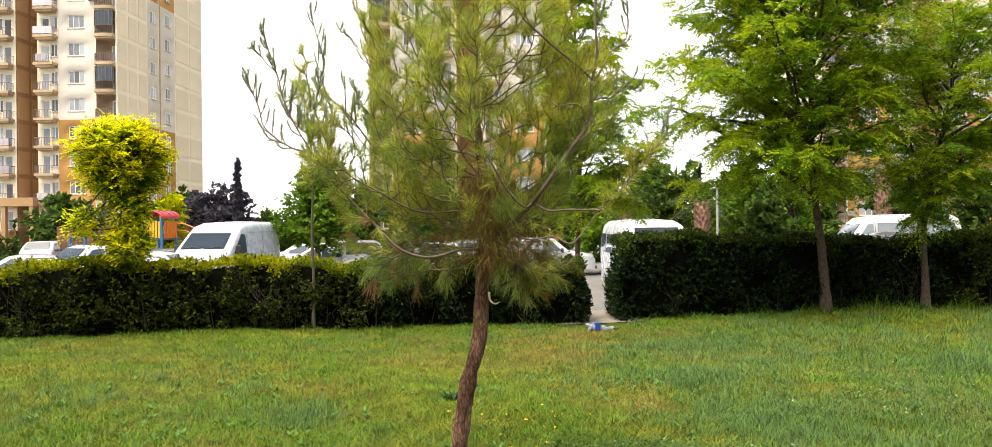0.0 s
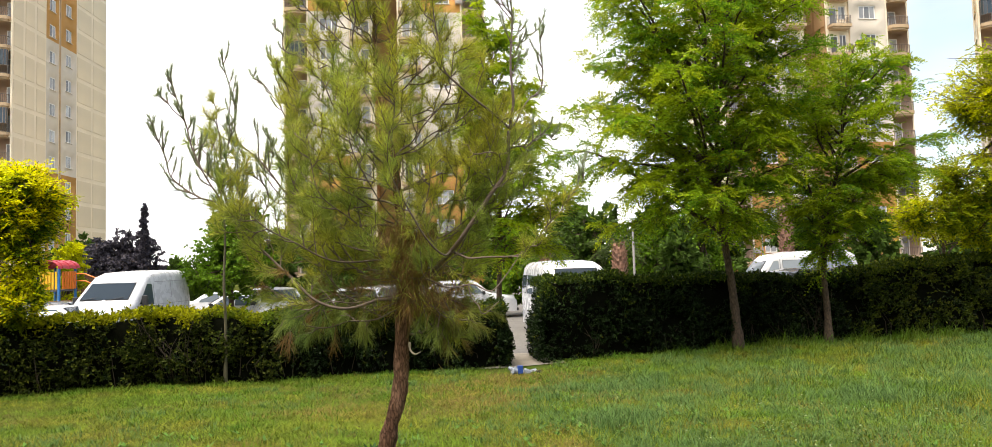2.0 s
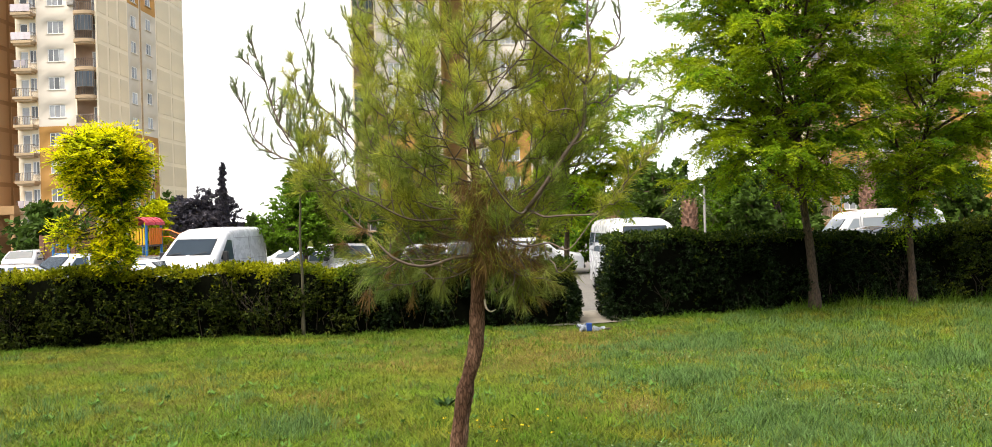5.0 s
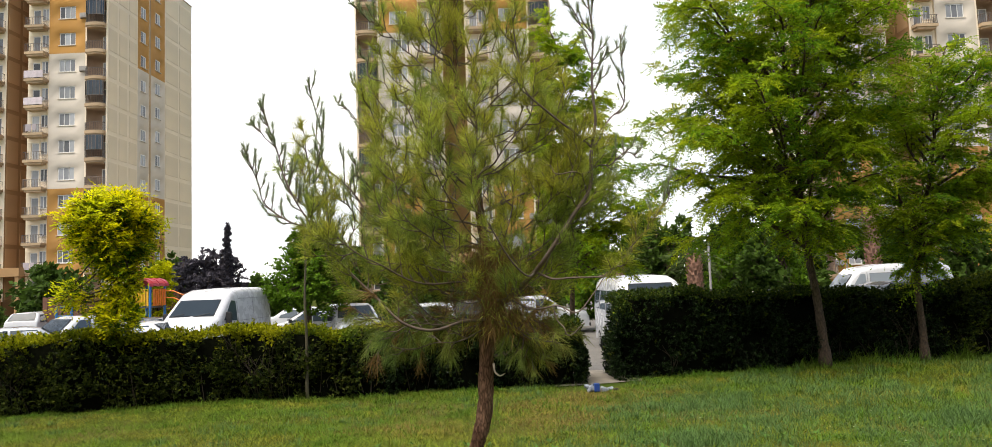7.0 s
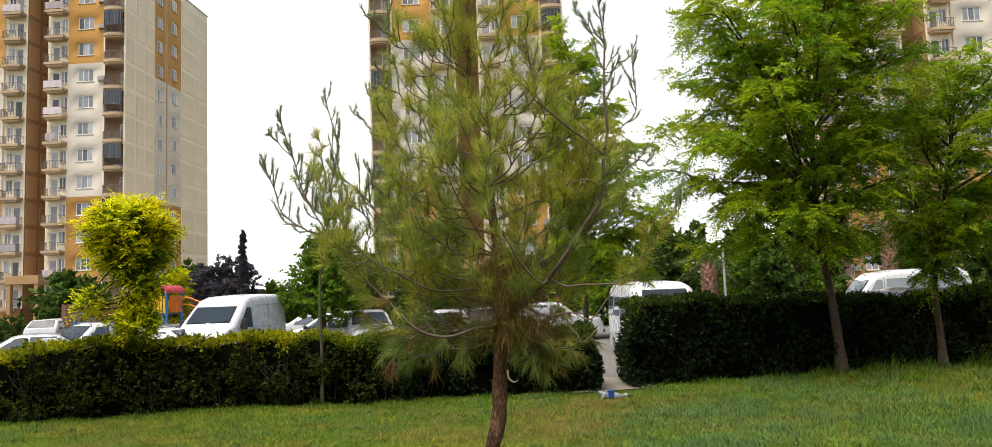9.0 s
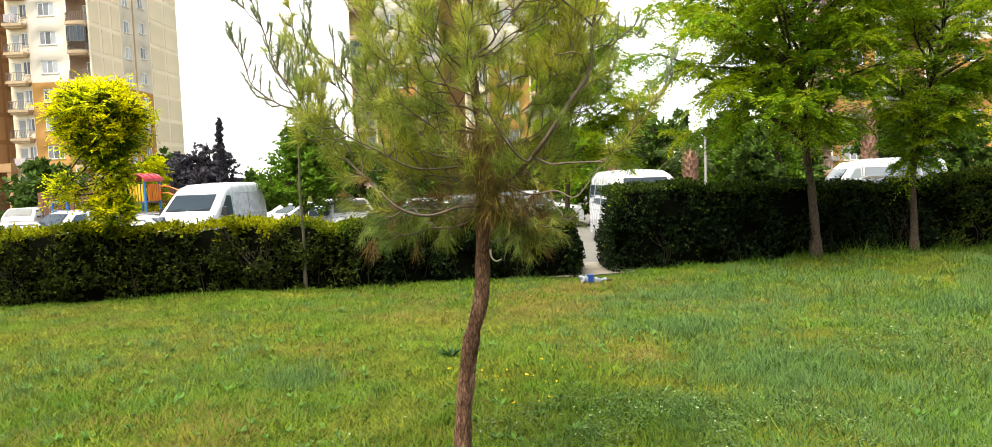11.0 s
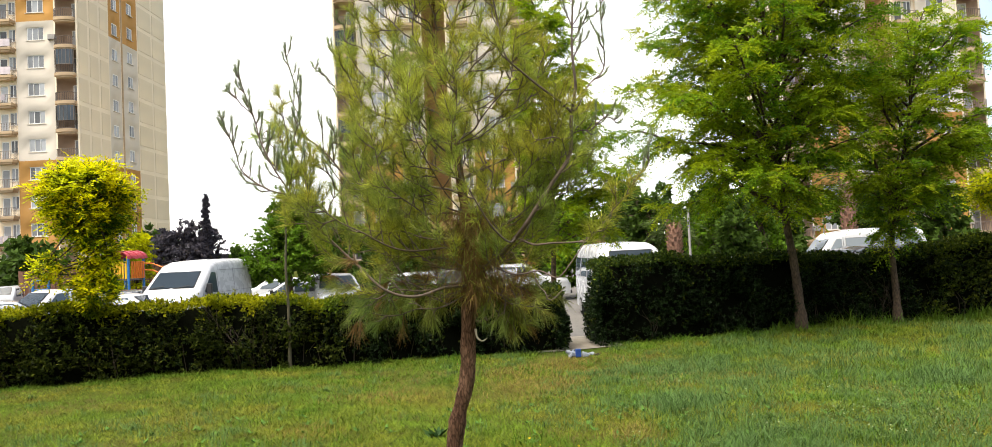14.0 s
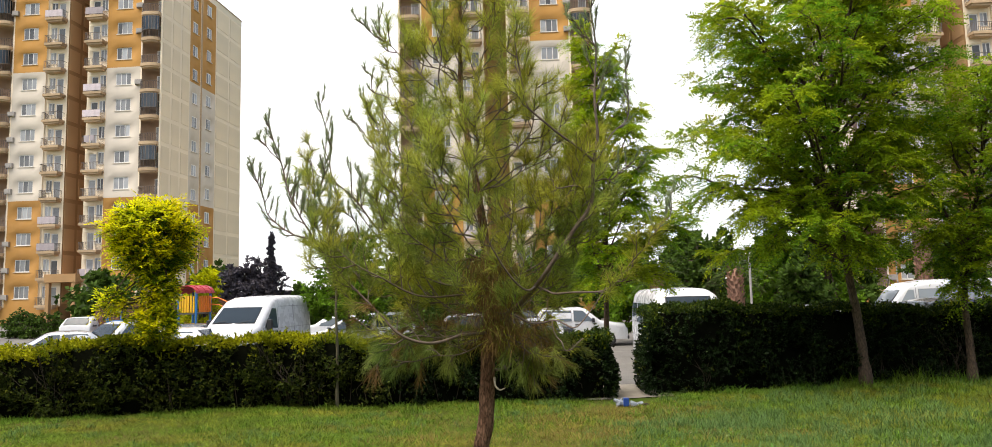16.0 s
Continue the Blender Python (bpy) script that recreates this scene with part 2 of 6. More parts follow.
    "red": mat("red_plastic", (0.42, 0.03, 0.045), 0.4, var=0.1, scale=4),
    "orange_p": mat("orange_plastic", (0.80, 0.20, 0.02), 0.4, var=0.1, scale=4),
    "yellow_p": mat("yellow_plastic", (0.80, 0.45, 0.02), 0.4, var=0.1, scale=4),
    "blue_p": mat("blue_painted_steel", (0.03, 0.17, 0.42), 0.4, var=0.12, scale=4),
    "steel": mat("galvanised_steel", (0.17, 0.16, 0.15), 0.6, 0.1, var=0.2, scale=10),
    "bag": mat("white_plastic_bag", (0.25, 0.28, 0.33), 0.35, var=0.1, scale=20, bump=0.5),
    "label_blue": mat("blue_print", (0.02, 0.07, 0.32), 0.4, var=0.1, scale=20),
    "timber": mat("brown_fence_boards", (0.16, 0.075, 0.045), 0.8, var=0.25, scale=5, objvar=0.2),
}

def plated(m, across_scale, along_scale):
    """Dark cracks between bark plates."""
    n, l = m.node_tree.nodes, m.node_tree.links
    b = n["Principled BSDF"]
    was = b.inputs["Base Color"].links[0].from_socket
    co, mp = n.new("ShaderNodeTexCoord"), n.new("ShaderNodeMapping")
    mp.inputs["Scale"].default_value = (across_scale, across_scale, along_scale)
    l.new(co.outputs["Object"], mp.inputs["Vector"])
    wob = n.new("ShaderNodeTexNoise")
    wob.inputs["Scale"].default_value, wob.inputs["Detail"].default_value = 0.9, 4
    l.new(mp.outputs["Vector"], wob.inputs["Vector"])
    add = n.new("ShaderNodeVectorMath")
    add.operation = "ADD"
    l.new(mp.outputs["Vector"], add.inputs[0]), l.new(wob.outputs["Color"], add.inputs[1])
    vor = n.new("ShaderNodeTexVoronoi")
    vor.feature = "DISTANCE_TO_EDGE"
    vor.inputs["Scale"].default_value = 1.0
    l.new(add.outputs[0], vor.inputs["Vector"])
    rng = n.new("ShaderNodeMapRange")
    for k, v in enumerate((0.0, 0.20, 0.42, 1.05)):
        rng.inputs[k + 1].default_value = v
    l.new(vor.outputs["Distance"], rng.inputs[0])
    mx = n.new("ShaderNodeMix")
    mx.data_type, mx.blend_type = "RGBA", "MULTIPLY"
    mx.inputs[0].default_value = 1.0
    l.new(was, mx.inputs[6]), l.new(rng.outputs[0], mx.inputs[7])
    l.new(mx.outputs[2], b.inputs["Base Color"])


plated(M["bark_pine"], 80.0, 17.0)
plated(M["bark"], 40.0, 10.0)

# ---- mesh helpers ----
LOOSE = {"brushwood", "railing", "older_leaves", "hedge_core", "undergrowth", "needles", "tip_needles", "old_needles", "dry_needles", "foliage", "top_growth", "fronds", "door_joint"}


def part(name, bm, material, parent=None, label="", smooth=False):
    """Links a bmesh as one mesh object under a thing or a part."""
    me = bpy.data.meshes.new(name)
    bm.to_mesh(me)
    bm.free()
    return hang(name, me, material, parent, label, smooth)


def hang(name, me, material, parent=None, label="", smooth=False):
    if material is not None and not me.materials:
        me.materials.append(M[material])
    if smooth:
        me.polygons.foreach_set("use_smooth", [True] * len(me.polygons))
    ob = new(name, me)
    ob.parent = parent
    if label:
        tagged(ob, label)
    if name in LOOSE:
        tagged(ob, kind="stuff")
    return ob


def thing(name, m, label, category, group="", kind=""):
    ob = new(name)
    ob.matrix_basis = m
    return tagged(ob, label, category, group, kind)


def sheet(name, verts, faces):
    """A mesh from arrays; faces: (n, k) indices."""
    verts, faces = np.asarray(verts, np.float32), np.asarray(faces, np.int32)
    me = bpy.data.meshes.new(name)
    k = faces.shape[1]
    me.vertices.add(len(verts))
    me.vertices.foreach_set("co", verts.ravel())
    me.loops.add(faces.size)
    me.loops.foreach_set("vertex_index", faces.ravel())
    me.polygons.add(len(faces))
    me.polygons.foreach_set("loop_start", np.arange(0, faces.size, k, dtype=np.int32))
    me.update(calc_edges=True)
    return me


def box(bm, x0, x1, y0, y1, z0, z1, bevel=0.0):
    g = bmesh.ops.create_cube(bm, size=1, matrix=Matrix.Translation(((x0 + x1) / 2, (y0 + y1) / 2, (z0 + z1) / 2)) @ Matrix.Diagonal((x1 - x0, y1 - y0, z1 - z0, 1)))
    if bevel:
        edges = {e for v in g["verts"] for e in v.link_edges}
        bmesh.ops.bevel(bm, geom=list(edges), offset=bevel, segments=2, affect="EDGES", profile=0.5)
    return bm


def boxes(*spec, bevel=0.0):
    bm = bmesh.new()
    for s in spec:
        box(bm, *s, bevel=bevel)
    return bm


def tube(bm, pts, radii, sides=8, cap=True):
    """A tapered tube along points."""
    pts = [Vector(p) for p in pts]
    rings = []
    for i, p in enumerate(pts):
        d = (pts[min(i + 1, len(pts) - 1)] - pts[max(i - 1, 0)]).normalized()
        a = d.cross(Vector((0.31, 0.95, 0.05))).normalized()
        b = d.cross(a)
        r = radii[i] if hasattr(radii, "__len__") else radii
        rings.append([bm.verts.new(p + (a * math.cos(u) + b * math.sin(u)) * r) for u in [2 * math.pi * k / sides for k in range(sides)]])
    for p, q in zip(rings, rings[1:]):
        for k in range(sides):
            bm.faces.new((p[k], p[(k + 1) % sides], q[(k + 1) % sides], q[k]))
    if cap:
        bm.faces.new(list(reversed(rings[0])))
        bm.faces.new(rings[-1])
    return bm


def smooth_line(pts, n):
    """n points on a smooth line through a few."""
    p = np.array(pts, float)
    q = np.vstack([2 * p[0] - p[1], p, 2 * p[-1] - p[-2]])
    out = []
    for t in np.linspace(0, len(p) - 1 - 1e-6, n):
        i = int(t)
        f = t - i
        a, b, c, d = q[i:i + 4]
        out.append(0.5 * (2 * b + (c - a) * f + (2 * a - 5 * b + 4 * c - d) * f * f + (3 * b - a - 3 * c + d) * f ** 3))
    return np.array(out)


def unit(v):
    return v / np.maximum(np.linalg.norm(v, axis=-1, keepdims=True), 1e-9)


def leaf_mesh(name, base, way, side, length, width):
    """Leaves of one folded diamond each: base point, direction, sideways direction."""
    base, way, side = (np.asarray(a, float) for a in (base, way, side))
    length, width = (np.broadcast_to(np.asarray(a, float), (len(base),))[:, None] for a in (length, width))
    mid = base + way * length * 0.45
    v = np.stack([base, mid - side * width / 2, base + way * length, mid + side * width / 2], 1).reshape(-1, 3)
    return sheet(name, v, np.arange(len(base) * 4).reshape(-1, 4))


def needle_mesh(name, base, way, side, length, width):
    base, way, side = (np.asarray(a, float) for a in (base, way, side))
    length, width = (np.broadcast_to(np.asarray(a, float), (len(base),))[:, None] for a in (length, width))
    v = np.stack([base - side * width / 2, base + side * width / 2, base + way * length], 1).reshape(-1, 3)
    return sheet(name, v, np.arange(len(base) * 3).reshape(-1, 3))


def across(way, rng):
    return unit(np.cross(way, rng.normal(size=way.shape)))

# ---- ground ----
def hedge_line(x):
    """How far ahead the front foot of the hedges stands."""
    return 12.0 + 0.13 * (x - 1.4)


def step(a, b, x):
    t = np.clip((x - a) / (b - a), 0, 1)
    return t * t * (3 - 2 * t)


def ground_z(x, y):
    """Lawn near nought with slight swells, then a fall to the car park."""
    x, y = np.asarray(x, float), np.asarray(y, float)
    swell = 0.05 * np.sin(x * 0.55 + 1.0) * np.sin(y * 0.42 + 0.4) + 0.02 * np.sin(x * 1.7 + y * 1.3)
    swell = swell - 0.09 * step(6.5, 10.5, y) - 0.04 * step(6.5, 9.5, y) * (1 - step(-4, 1, x))
    low = -0.85 + 0.40 * step(6, 12, x)
    back = step(0.9, 5.5, y - hedge_line(np.clip(x, -30, 30)))
    return (swell + 0.03) * (1 - back) + low * back


def axis(near, far, fine, n_far):
    a = np.arange(-near, near + 1e-6, fine)
    g = near + (far - near) * (np.linspace(0, 1, n_far + 1)[1:]) ** 2.5
    return np.concatenate([-g[::-1], a, g])


gx, gy = axis(22, 2500, 0.5, 16), axis(32, 2500, 0.5, 16)
X, Y = np.meshgrid(gx, gy)
Z = ground_z(X, Y)
w = len(gx)
idx = np.arange(len(gy) * w).reshape(len(gy), w)
ground_mesh = sheet("ground", np.stack([X, Y, Z], -1).reshape(-1, 3), np.stack([idx[:-1, :-1], idx[:-1, 1:], idx[1:, 1:], idx[1:, :-1]], -1).reshape(-1, 4))
ground = tagged(hang("ground", ground_mesh, "soil", smooth=True), "lawn earth sloping down to a car park", "ground", kind="structure")


def laid(name, xs, ys, material, lift, label, category):
    X, Y = np.meshgrid(xs, ys)
    Z = ground_z(X, Y) + lift
    w = len(xs)
    i = np.arange(len(ys) * w).reshape(len(ys), w)
    me = sheet(name, np.stack([X, Y, Z], -1).reshape(-1, 3), np.stack([i[:-1, :-1], i[:-1, 1:], i[1:, 1:], i[1:, :-1]], -1).reshape(-1, 4))
    return tagged(hang(name, me, material, smooth=True), label, category, kind="structure")


laid("road", np.arange(-60, 61, 2.0), np.arange(18.6, 86, 1.2), "asphalt", 0.03, "worn grey asphalt car park behind the hedges", "road")
laid("pavement", np.arange(1.05, 2.5, 0.2), np.arange(12.0, 18.7, 0.3), "concrete", 0.015, "pale concrete footpath running through the hedge gap", "pavement")
laid("pavement", np.arange(2.5, 12.0, 0.25), np.arange(13.9, 16.2, 0.2), "concrete", 0.015, "pale concrete footpath along the back of the hedge", "pavement")

# an unseen plain block, added behind the viewer to keep sky light off front faces
tagged(part("wall_south", boxes((-70, 70, -14.6, -14.0, -1.5, 15.0)), "blocker"), "unseen plain block added behind the viewer to cut sky light", "wall", kind="structure")

# ---- lawn ----
def blades(name, material, x, y, height, width, lean, seed, label, category, simple=False):
    r = np.random.default_rng(seed)
    n = len(x)
    base = np.stack([x, y, ground_z(x, y) - 0.005], -1)
    a = r.uniform(0, 2 * np.pi, n)
    out = np.stack([np.cos(a), np.sin(a), np.zeros(n)], -1) * (lean * r.uniform(0.2, 1.3, n))[:, None]
    b = a + r.uniform(0.9, 2.2, n)
    side = np.stack([np.cos(b), np.sin(b), np.zeros(n)], -1) * (width / 2)[:, None]
    up = np.stack([np.zeros(n), np.zeros(n), height], -1)
    h = height[:, None]
    if simple:
        v = np.stack([base - side, base + side, base + up * 0.95 + out * h], 1).reshape(-1, 3)
        return tagged(hang(name, sheet(name, v, np.arange(n * 3).reshape(-1, 3)), material), label, category, kind="stuff")
    v = np.stack([base - side, base + side, base + up * 0.6 + out * h * 0.35 + side * 0.8, base + up * 0.6 + out * h * 0.35 - side * 0.8, base + up * 0.95 + out * h], 1).reshape(-1, 3)
    o = np.arange(n)[:, None] * 5
    tri = np.concatenate([o + [[0, 1, 2]], o + [[0, 2, 3]], o + [[3, 2, 4]]], 0)
    return tagged(hang(name, sheet(name, v, tri), material), label, category, kind="stuff")


def lawn_points(n, seed, near=3.4, power=1.6):
    r = np.random.default_rng(seed)
    u = r.uniform(0, 1, n) ** power
    y = near + u * 10.0
    x = r.uniform(-1, 1, n) * (0.80 * y + 0.8) + 0.5
    bare = ((x - 1.72) / 0.55) ** 2 + ((y - 12.1) / 0.62) ** 2 + 0.35 * np.sin(x * 9) * np.sin(y * 7)
    keep = (y < hedge_line(x) + 0.25) & (bare + r.normal(0, 0.25, len(x)) > 1)
    return x[keep], y[keep], r


def patch(x, y, s, seed):
    """A soft random field from nought to one."""
    r = np.random.default_rng(seed)
    f = np.zeros_like(x)
    for k in range(7):
        a, p, q = r.uniform(0, 6.28), r.uniform(0.5, 1.6) * s, r.uniform(0, 6.28)
        f += np.sin((x * math.cos(a) + y * math.sin(a)) * p + q)
    return 0.5 + 0.5 * np.tanh(f / 2.2)


def spots(x, y, *where):
    """Soft round spots: (x, y, reach across, reach ahead, strength)."""
    return sum(k * np.exp(-((x - a) / p) ** 2 - ((y - b) / q) ** 2) for a, b, p, q, k in where)


def dryness(x, y):
    return 0.55 * patch(x, y, 1.5, 26) + 0.35 * patch(x, y, 6, 27) + spots(x, y, (1.3, 6.4, 0.35, 0.45, 0.6), (-1.5, 7.0, 0.3, 0.4, 0.6), (-1.7, 5.0, 0.3, 0.3, 0.6), (4.1, 7.3, 0.5, 0.5, 0.55), (0.8, 8.5, 0.8, 0.9, 0.5), (-0.9, 8.8, 0.6, 0.6, 0.45), (1.7, 4.7, 0.25, 0.3, 0.5), (1.8, 10.6, 1.1, 1.2, 0.6), (2.7, 9.2, 0.8, 0.7, 0.4), (5.2, 8.2, 0.9, 0.8, 0.5), (3.9, 6.4, 0.4, 0.4, 0.45), (6.5, 9.8, 1.4, 0.8, 0.35), (0.9, 10.5, 1.2, 0.9, 0.3)) - 0.1 * step(2.5, 5, x)


def blueness(x, y):
    return 0.30 * patch(x, y, 1.3, 9) + 0.30 * patch(x, y, 5.5, 10) + spots(x, y, (2.0, 7.4, 0.45, 0.45, 0.6), (2.2, 5.7, 0.8, 0.9, 0.6), (3.4, 4.9, 1.0, 0.6, 0.35), (-1.5, 6.1, 0.4, 0.4, 0.5), (3.0, 9.6, 1.5, 1.2, 0.5), (4.9, 7.9, 0.8, 0.7, 0.35), (-1.0, 5.5, 0.3, 0.3, 0.4)) + 0.22 * step(0.5, 3, x)


def lushness(x, y):
    return 0.40 * patch(x, y, 1.2, 13) + 0.30 * patch(x, y, 4.5, 14) + spots(x, y, (-3.1, 5.3, 0.8, 0.6, 0.6), (0.0, 4.7, 0.5, 0.4, 0.7), (2.7, 4.6, 0.5, 0.4, 0.6), (0.35, 5.9, 0.5, 0.6, 0.5)) + 0.2 * (1 - step(4.5, 6.5, y))


x, y, r = lawn_points(430000, 5, power=1.4)
tall = 0.5 * patch(x, y, 1.1, 3) + 0.5 * patch(x, y, 4.5, 4)
h = (r.gamma(3, 0.0085, len(x)) + 0.010) * (0.65 + 0.5 * tall + 0.5 * step(1.5, 6.0, x))
blades("lawn_grass", "grass", x, y, h, r.uniform(0.0045, 0.0085, len(x)) * (0.72 + y * 0.065), 1.9, 6, "short green lawn grass with yellowish patches", "grass", True)
# the lawn goes on round and behind the camera, thinner
r = np.random.default_rng(11)
x, y = r.uniform(-11, 12, 90000), r.uniform(-9, 3.6, 90000)
x2, y2 = r.uniform(-14, 16, 60000), r.uniform(3.4, 14, 60000)
side = (np.abs(x2 - 0.5) > 0.80 * y2 + 0.6) & (y2 < hedge_line(x2) + 0.2)
x, y = np.concatenate([x, x2[side]]), np.concatenate([y, y2[side]])
blades("lawn_grass", "grass", x, y, r.gamma(3, 0.014, len(x)) + 0.012, r.uniform(0.010, 0.02, len(x)), 1.5, 12, "short green lawn grass around the place of the viewer", "grass", True)


def tussocks(name, material, field, least, count, seed, blade, height, width, lean, label):
    """Clumps of grass where a field is high; the blades lean out from the middle of each clump."""
    cx, cy, r = lawn_points(count, seed, power=1.5)
    keep = field(cx, cy) + r.normal(0, 0.10, len(cx)) > least
    cx, cy = cx[keep], cy[keep]
    wide = r.gamma(3, 0.020, len(cx)) + 0.02
    i = np.repeat(np.arange(len(cx)), (blade * (0.5 + r.uniform(0, 1, len(cx)))).astype(int))
    x, y = cx[i] + r.normal(0, 1, len(i)) * wide[i], cy[i] + r.normal(0, 1, len(i)) * wide[i]
    stay = y < hedge_line(x) + 0.2
    x, y, i = x[stay], y[stay], i[stay]
    h = height * r.uniform(0.5, 1.2, len(x)) * (0.7 + 0.7 * r.uniform(0, 1, len(cx))[i]) * (0.85 + 0.5 * step(2.5, 6, x))
    blades(name, material, x, y, h, width * r.uniform(0.7, 1.3, len(x)) * (0.75 + y * 0.06), lean, seed + 1, label, "grass", False)


tussocks("lush_grass", "grass_lush", lushness, 0.46, 5600, 41, 34, 0.060, 0.0062, 1.1, "lush bright green grass clumps in the lawn")
tussocks("grass_tufts", "tuft", blueness, 0.50, 9000, 15, 34, 0.074, 0.0045, 0.95, "longer bluish green grass tufts in the lawn")
tussocks("tall_grass", "tuft", lambda x, y: spots(x, y, (2.0, 7.4, 0.35, 0.40, 1.0), (2.3, 5.7, 0.55, 0.6, 0.9), (-1.5, 6.1, 0.35, 0.3, 0.8), (2.7, 9.8, 0.9, 0.7, 0.8), (4.8, 7.8, 0.5, 0.4, 0.7)), 0.42, 22000, 61, 30, 0.085, 0.0045, 0.9, "tall bluish green grass patches in the lawn")
# ragged grass along the hedge foot
r = np.random.default_rng(21)
x = r.uniform(-9, 12, 15000)
x = x[(x < 1.30 + r.normal(0, 0.12, len(x))) | (x > 2.25 + r.normal(0, 0.12, len(x)))]
y = hedge_line(x) + r.normal(-0.04, 0.14, len(x))
blades("hedge_foot_grass", "grass_lush", x, y, (r.gamma(3, 0.012, len(x)) * (0.7 + 1.8 * step(2.4, 6, x)) + 0.015) * (0.5 + 1.1 * patch(x, y, 7, 23)), r.uniform(0.006, 0.012, len(x)), 0.9, 22, "tall unmown grass along the foot of the hedges", "grass")
# dry brownish spots
x, y, r = lawn_points(260000, 25, power=1.35)
keep = dryness(x, y) + r.normal(0, 0.10, len(x)) > 0.81
x, y = x[keep], y[keep]
blades("dry_grass", "dry", x, y, r.gamma(3, 0.009, len(x)) + 0.014, r.uniform(0.004, 0.008, len(x)) * (0.7 + y * 0.06), 1.5, 28, "dry straw-coloured grass in thin spots of the lawn", "grass", True)
x, y, r = lawn_points(330000, 65, power=1.4)
keep = spots(x, y, (1.3, 6.4, 0.30, 0.40, 1.0), (-1.5, 7.0, 0.30, 0.35, 1.0), (-1.7, 5.0, 0.30, 0.25, 1.0), (4.1, 7.3, 0.45, 0.45, 0.8), (0.8, 9.0, 0.8, 0.7, 0.7), (1.7, 10.8, 0.8, 0.7, 0.9), (-1.0, 8.9, 0.5, 0.5, 0.7)) + r.normal(0, 0.22, len(x)) > 0.55
x, y = x[keep], y[keep]
blades("dry_grass", "dry", x, y, r.gamma(3, 0.009, len(x)) + 0.016, r.uniform(0.004, 0.008, len(x)) * (0.7 + y * 0.06), 1.5, 66, "brown dried-out grass in worn spots of the lawn", "grass", True)
# clover in mats, and small weeds
x, y, r = lawn_points(190000, 31, power=1.9)
keep = 0.35 * patch(x, y, 1.3, 33) + 0.35 * patch(x, y, 7.0, 34) + 0.25 * step(-0.5, 2, x) + spots(x, y, (0.8, 5.0, 0.5, 0.4, 0.4), (1.6, 4.7, 0.6, 0.3, 0.4), (3.2, 6.1, 0.7, 0.5, 0.4)) - 0.15 * step(6, 8, y) + r.normal(0, 0.06, len(x)) > 0.62
x, y = x[keep], y[keep]
n = len(x)
way = unit(np.stack([r.normal(size=n), r.normal(size=n), r.uniform(0.0, 0.4, n)], -1))
tagged(hang("clover", leaf_mesh("clover", np.stack([x, y, ground_z(x, y) + r.uniform(0.02, 0.06, n)], -1), way, unit(np.cross(way, unit(r.normal(0, 0.5, (n, 3)) + [0, 0, 1.0]))), r.uniform(0.011, 0.022, n), r.uniform(0.010, 0.018, n)), "clover"), "low clover mats and small weeds among the grass", "grass", kind="stuff")
pick = r.uniform(size=n) < 0.014
fx, fy = x[pick], y[pick]
k = len(fx)
way = unit(np.stack([r.normal(size=k * 3), r.normal(size=k * 3), r.uniform(0.2, 1, k * 3)], -1))
tagged(hang("clover_flowers", leaf_mesh("clover_flowers", np.repeat(np.stack([fx, fy, ground_z(fx, fy) + 0.065], -1), 3, 0), way, across(way, r), 0.013, 0.012), "white_speck"), "tiny whitish specks just above the clover", "flower", kind="stuff")
N = 420
wx, wy = r.uniform(-4.0, 5.0, N), 3.6 + 4.2 * r.uniform(0, 1, N) ** 1.4
i, ang = np.repeat(np.arange(N), 7), r.uniform(0, 6.28, N * 7)
way = unit(np.stack([np.cos(ang), np.sin(ang), r.uniform(0.15, 0.9, N * 7)], -1))
tagged(hang("broadleaf_weeds", leaf_mesh("broadleaf_weeds", np.stack([wx[i], wy[i], ground_z(wx[i], wy[i]) + 0.015], -1), way, unit(np.cross(way, [0, 0, 1.0])), r.uniform(0.03, 0.085, N * 7), r.uniform(0.014, 0.03, N * 7)), "weed"), "flat broad-leaved weeds scattered in the lawn", "weed", kind="stuff")
way = unit(np.stack([r.normal(size=26), r.normal(size=26), r.uniform(0.3, 1.2, 26)], -1))
tagged(hang("dock_plant", leaf_mesh("dock_plant", np.array([(-0.33, 6.5, float(ground_z(-0.33, 6.5)) + 0.01)] * 26) + r.normal(0, 0.02, (26, 3)) * [1, 1, 0], way, across(way, r), r.uniform(0.06, 0.13, 26), 0.035), "dock"), "small dark-leaved weed standing in the lawn", "weed")
fx, fy = r.normal(0.30, 0.20, 20), r.normal(5.5, 0.25, 20)
way = unit(np.stack([r.normal(size=60), r.normal(size=60), r.uniform(0.1, 0.5, 60)], -1))
tagged(hang("yellow_flowers", leaf_mesh("yellow_flowers", np.repeat(np.stack([fx, fy, ground_z(fx, fy) + r.uniform(0.06, 0.11, 20)], -1), 3, 0), way, across(way, r), 0.018, 0.014), "petal"), "small yellow wild flowers in the lawn", "flower", kind="stuff")

# ---- hedges ----
def hedge(name, x0, x1, deep, top, sprigs, seed, zone, skins, caps, label, bare=(), foot=lambda x: -0.2):
    """A clipped hedge along the line, from x0 to x1: leafy sprigs over a near-black core that stands in for inner
    shade. zone: chance of the second leaf colour; foot: where the core begins.
    """
    r = np.random.default_rng(seed)
    ox, oy = (x0 + x1) / 2, float(hedge_line((x0 + x1) / 2))
    root = thing(name, pose(ox, oy, 0), label, "hedge", "clipped hedges")
    def height(x):
        return top(x) + 0.035 * np.sin(x * 2.3 + seed) + 0.025 * np.sin(x * 6.1) + 0.015 * np.sin(x * 14.3 + 1)
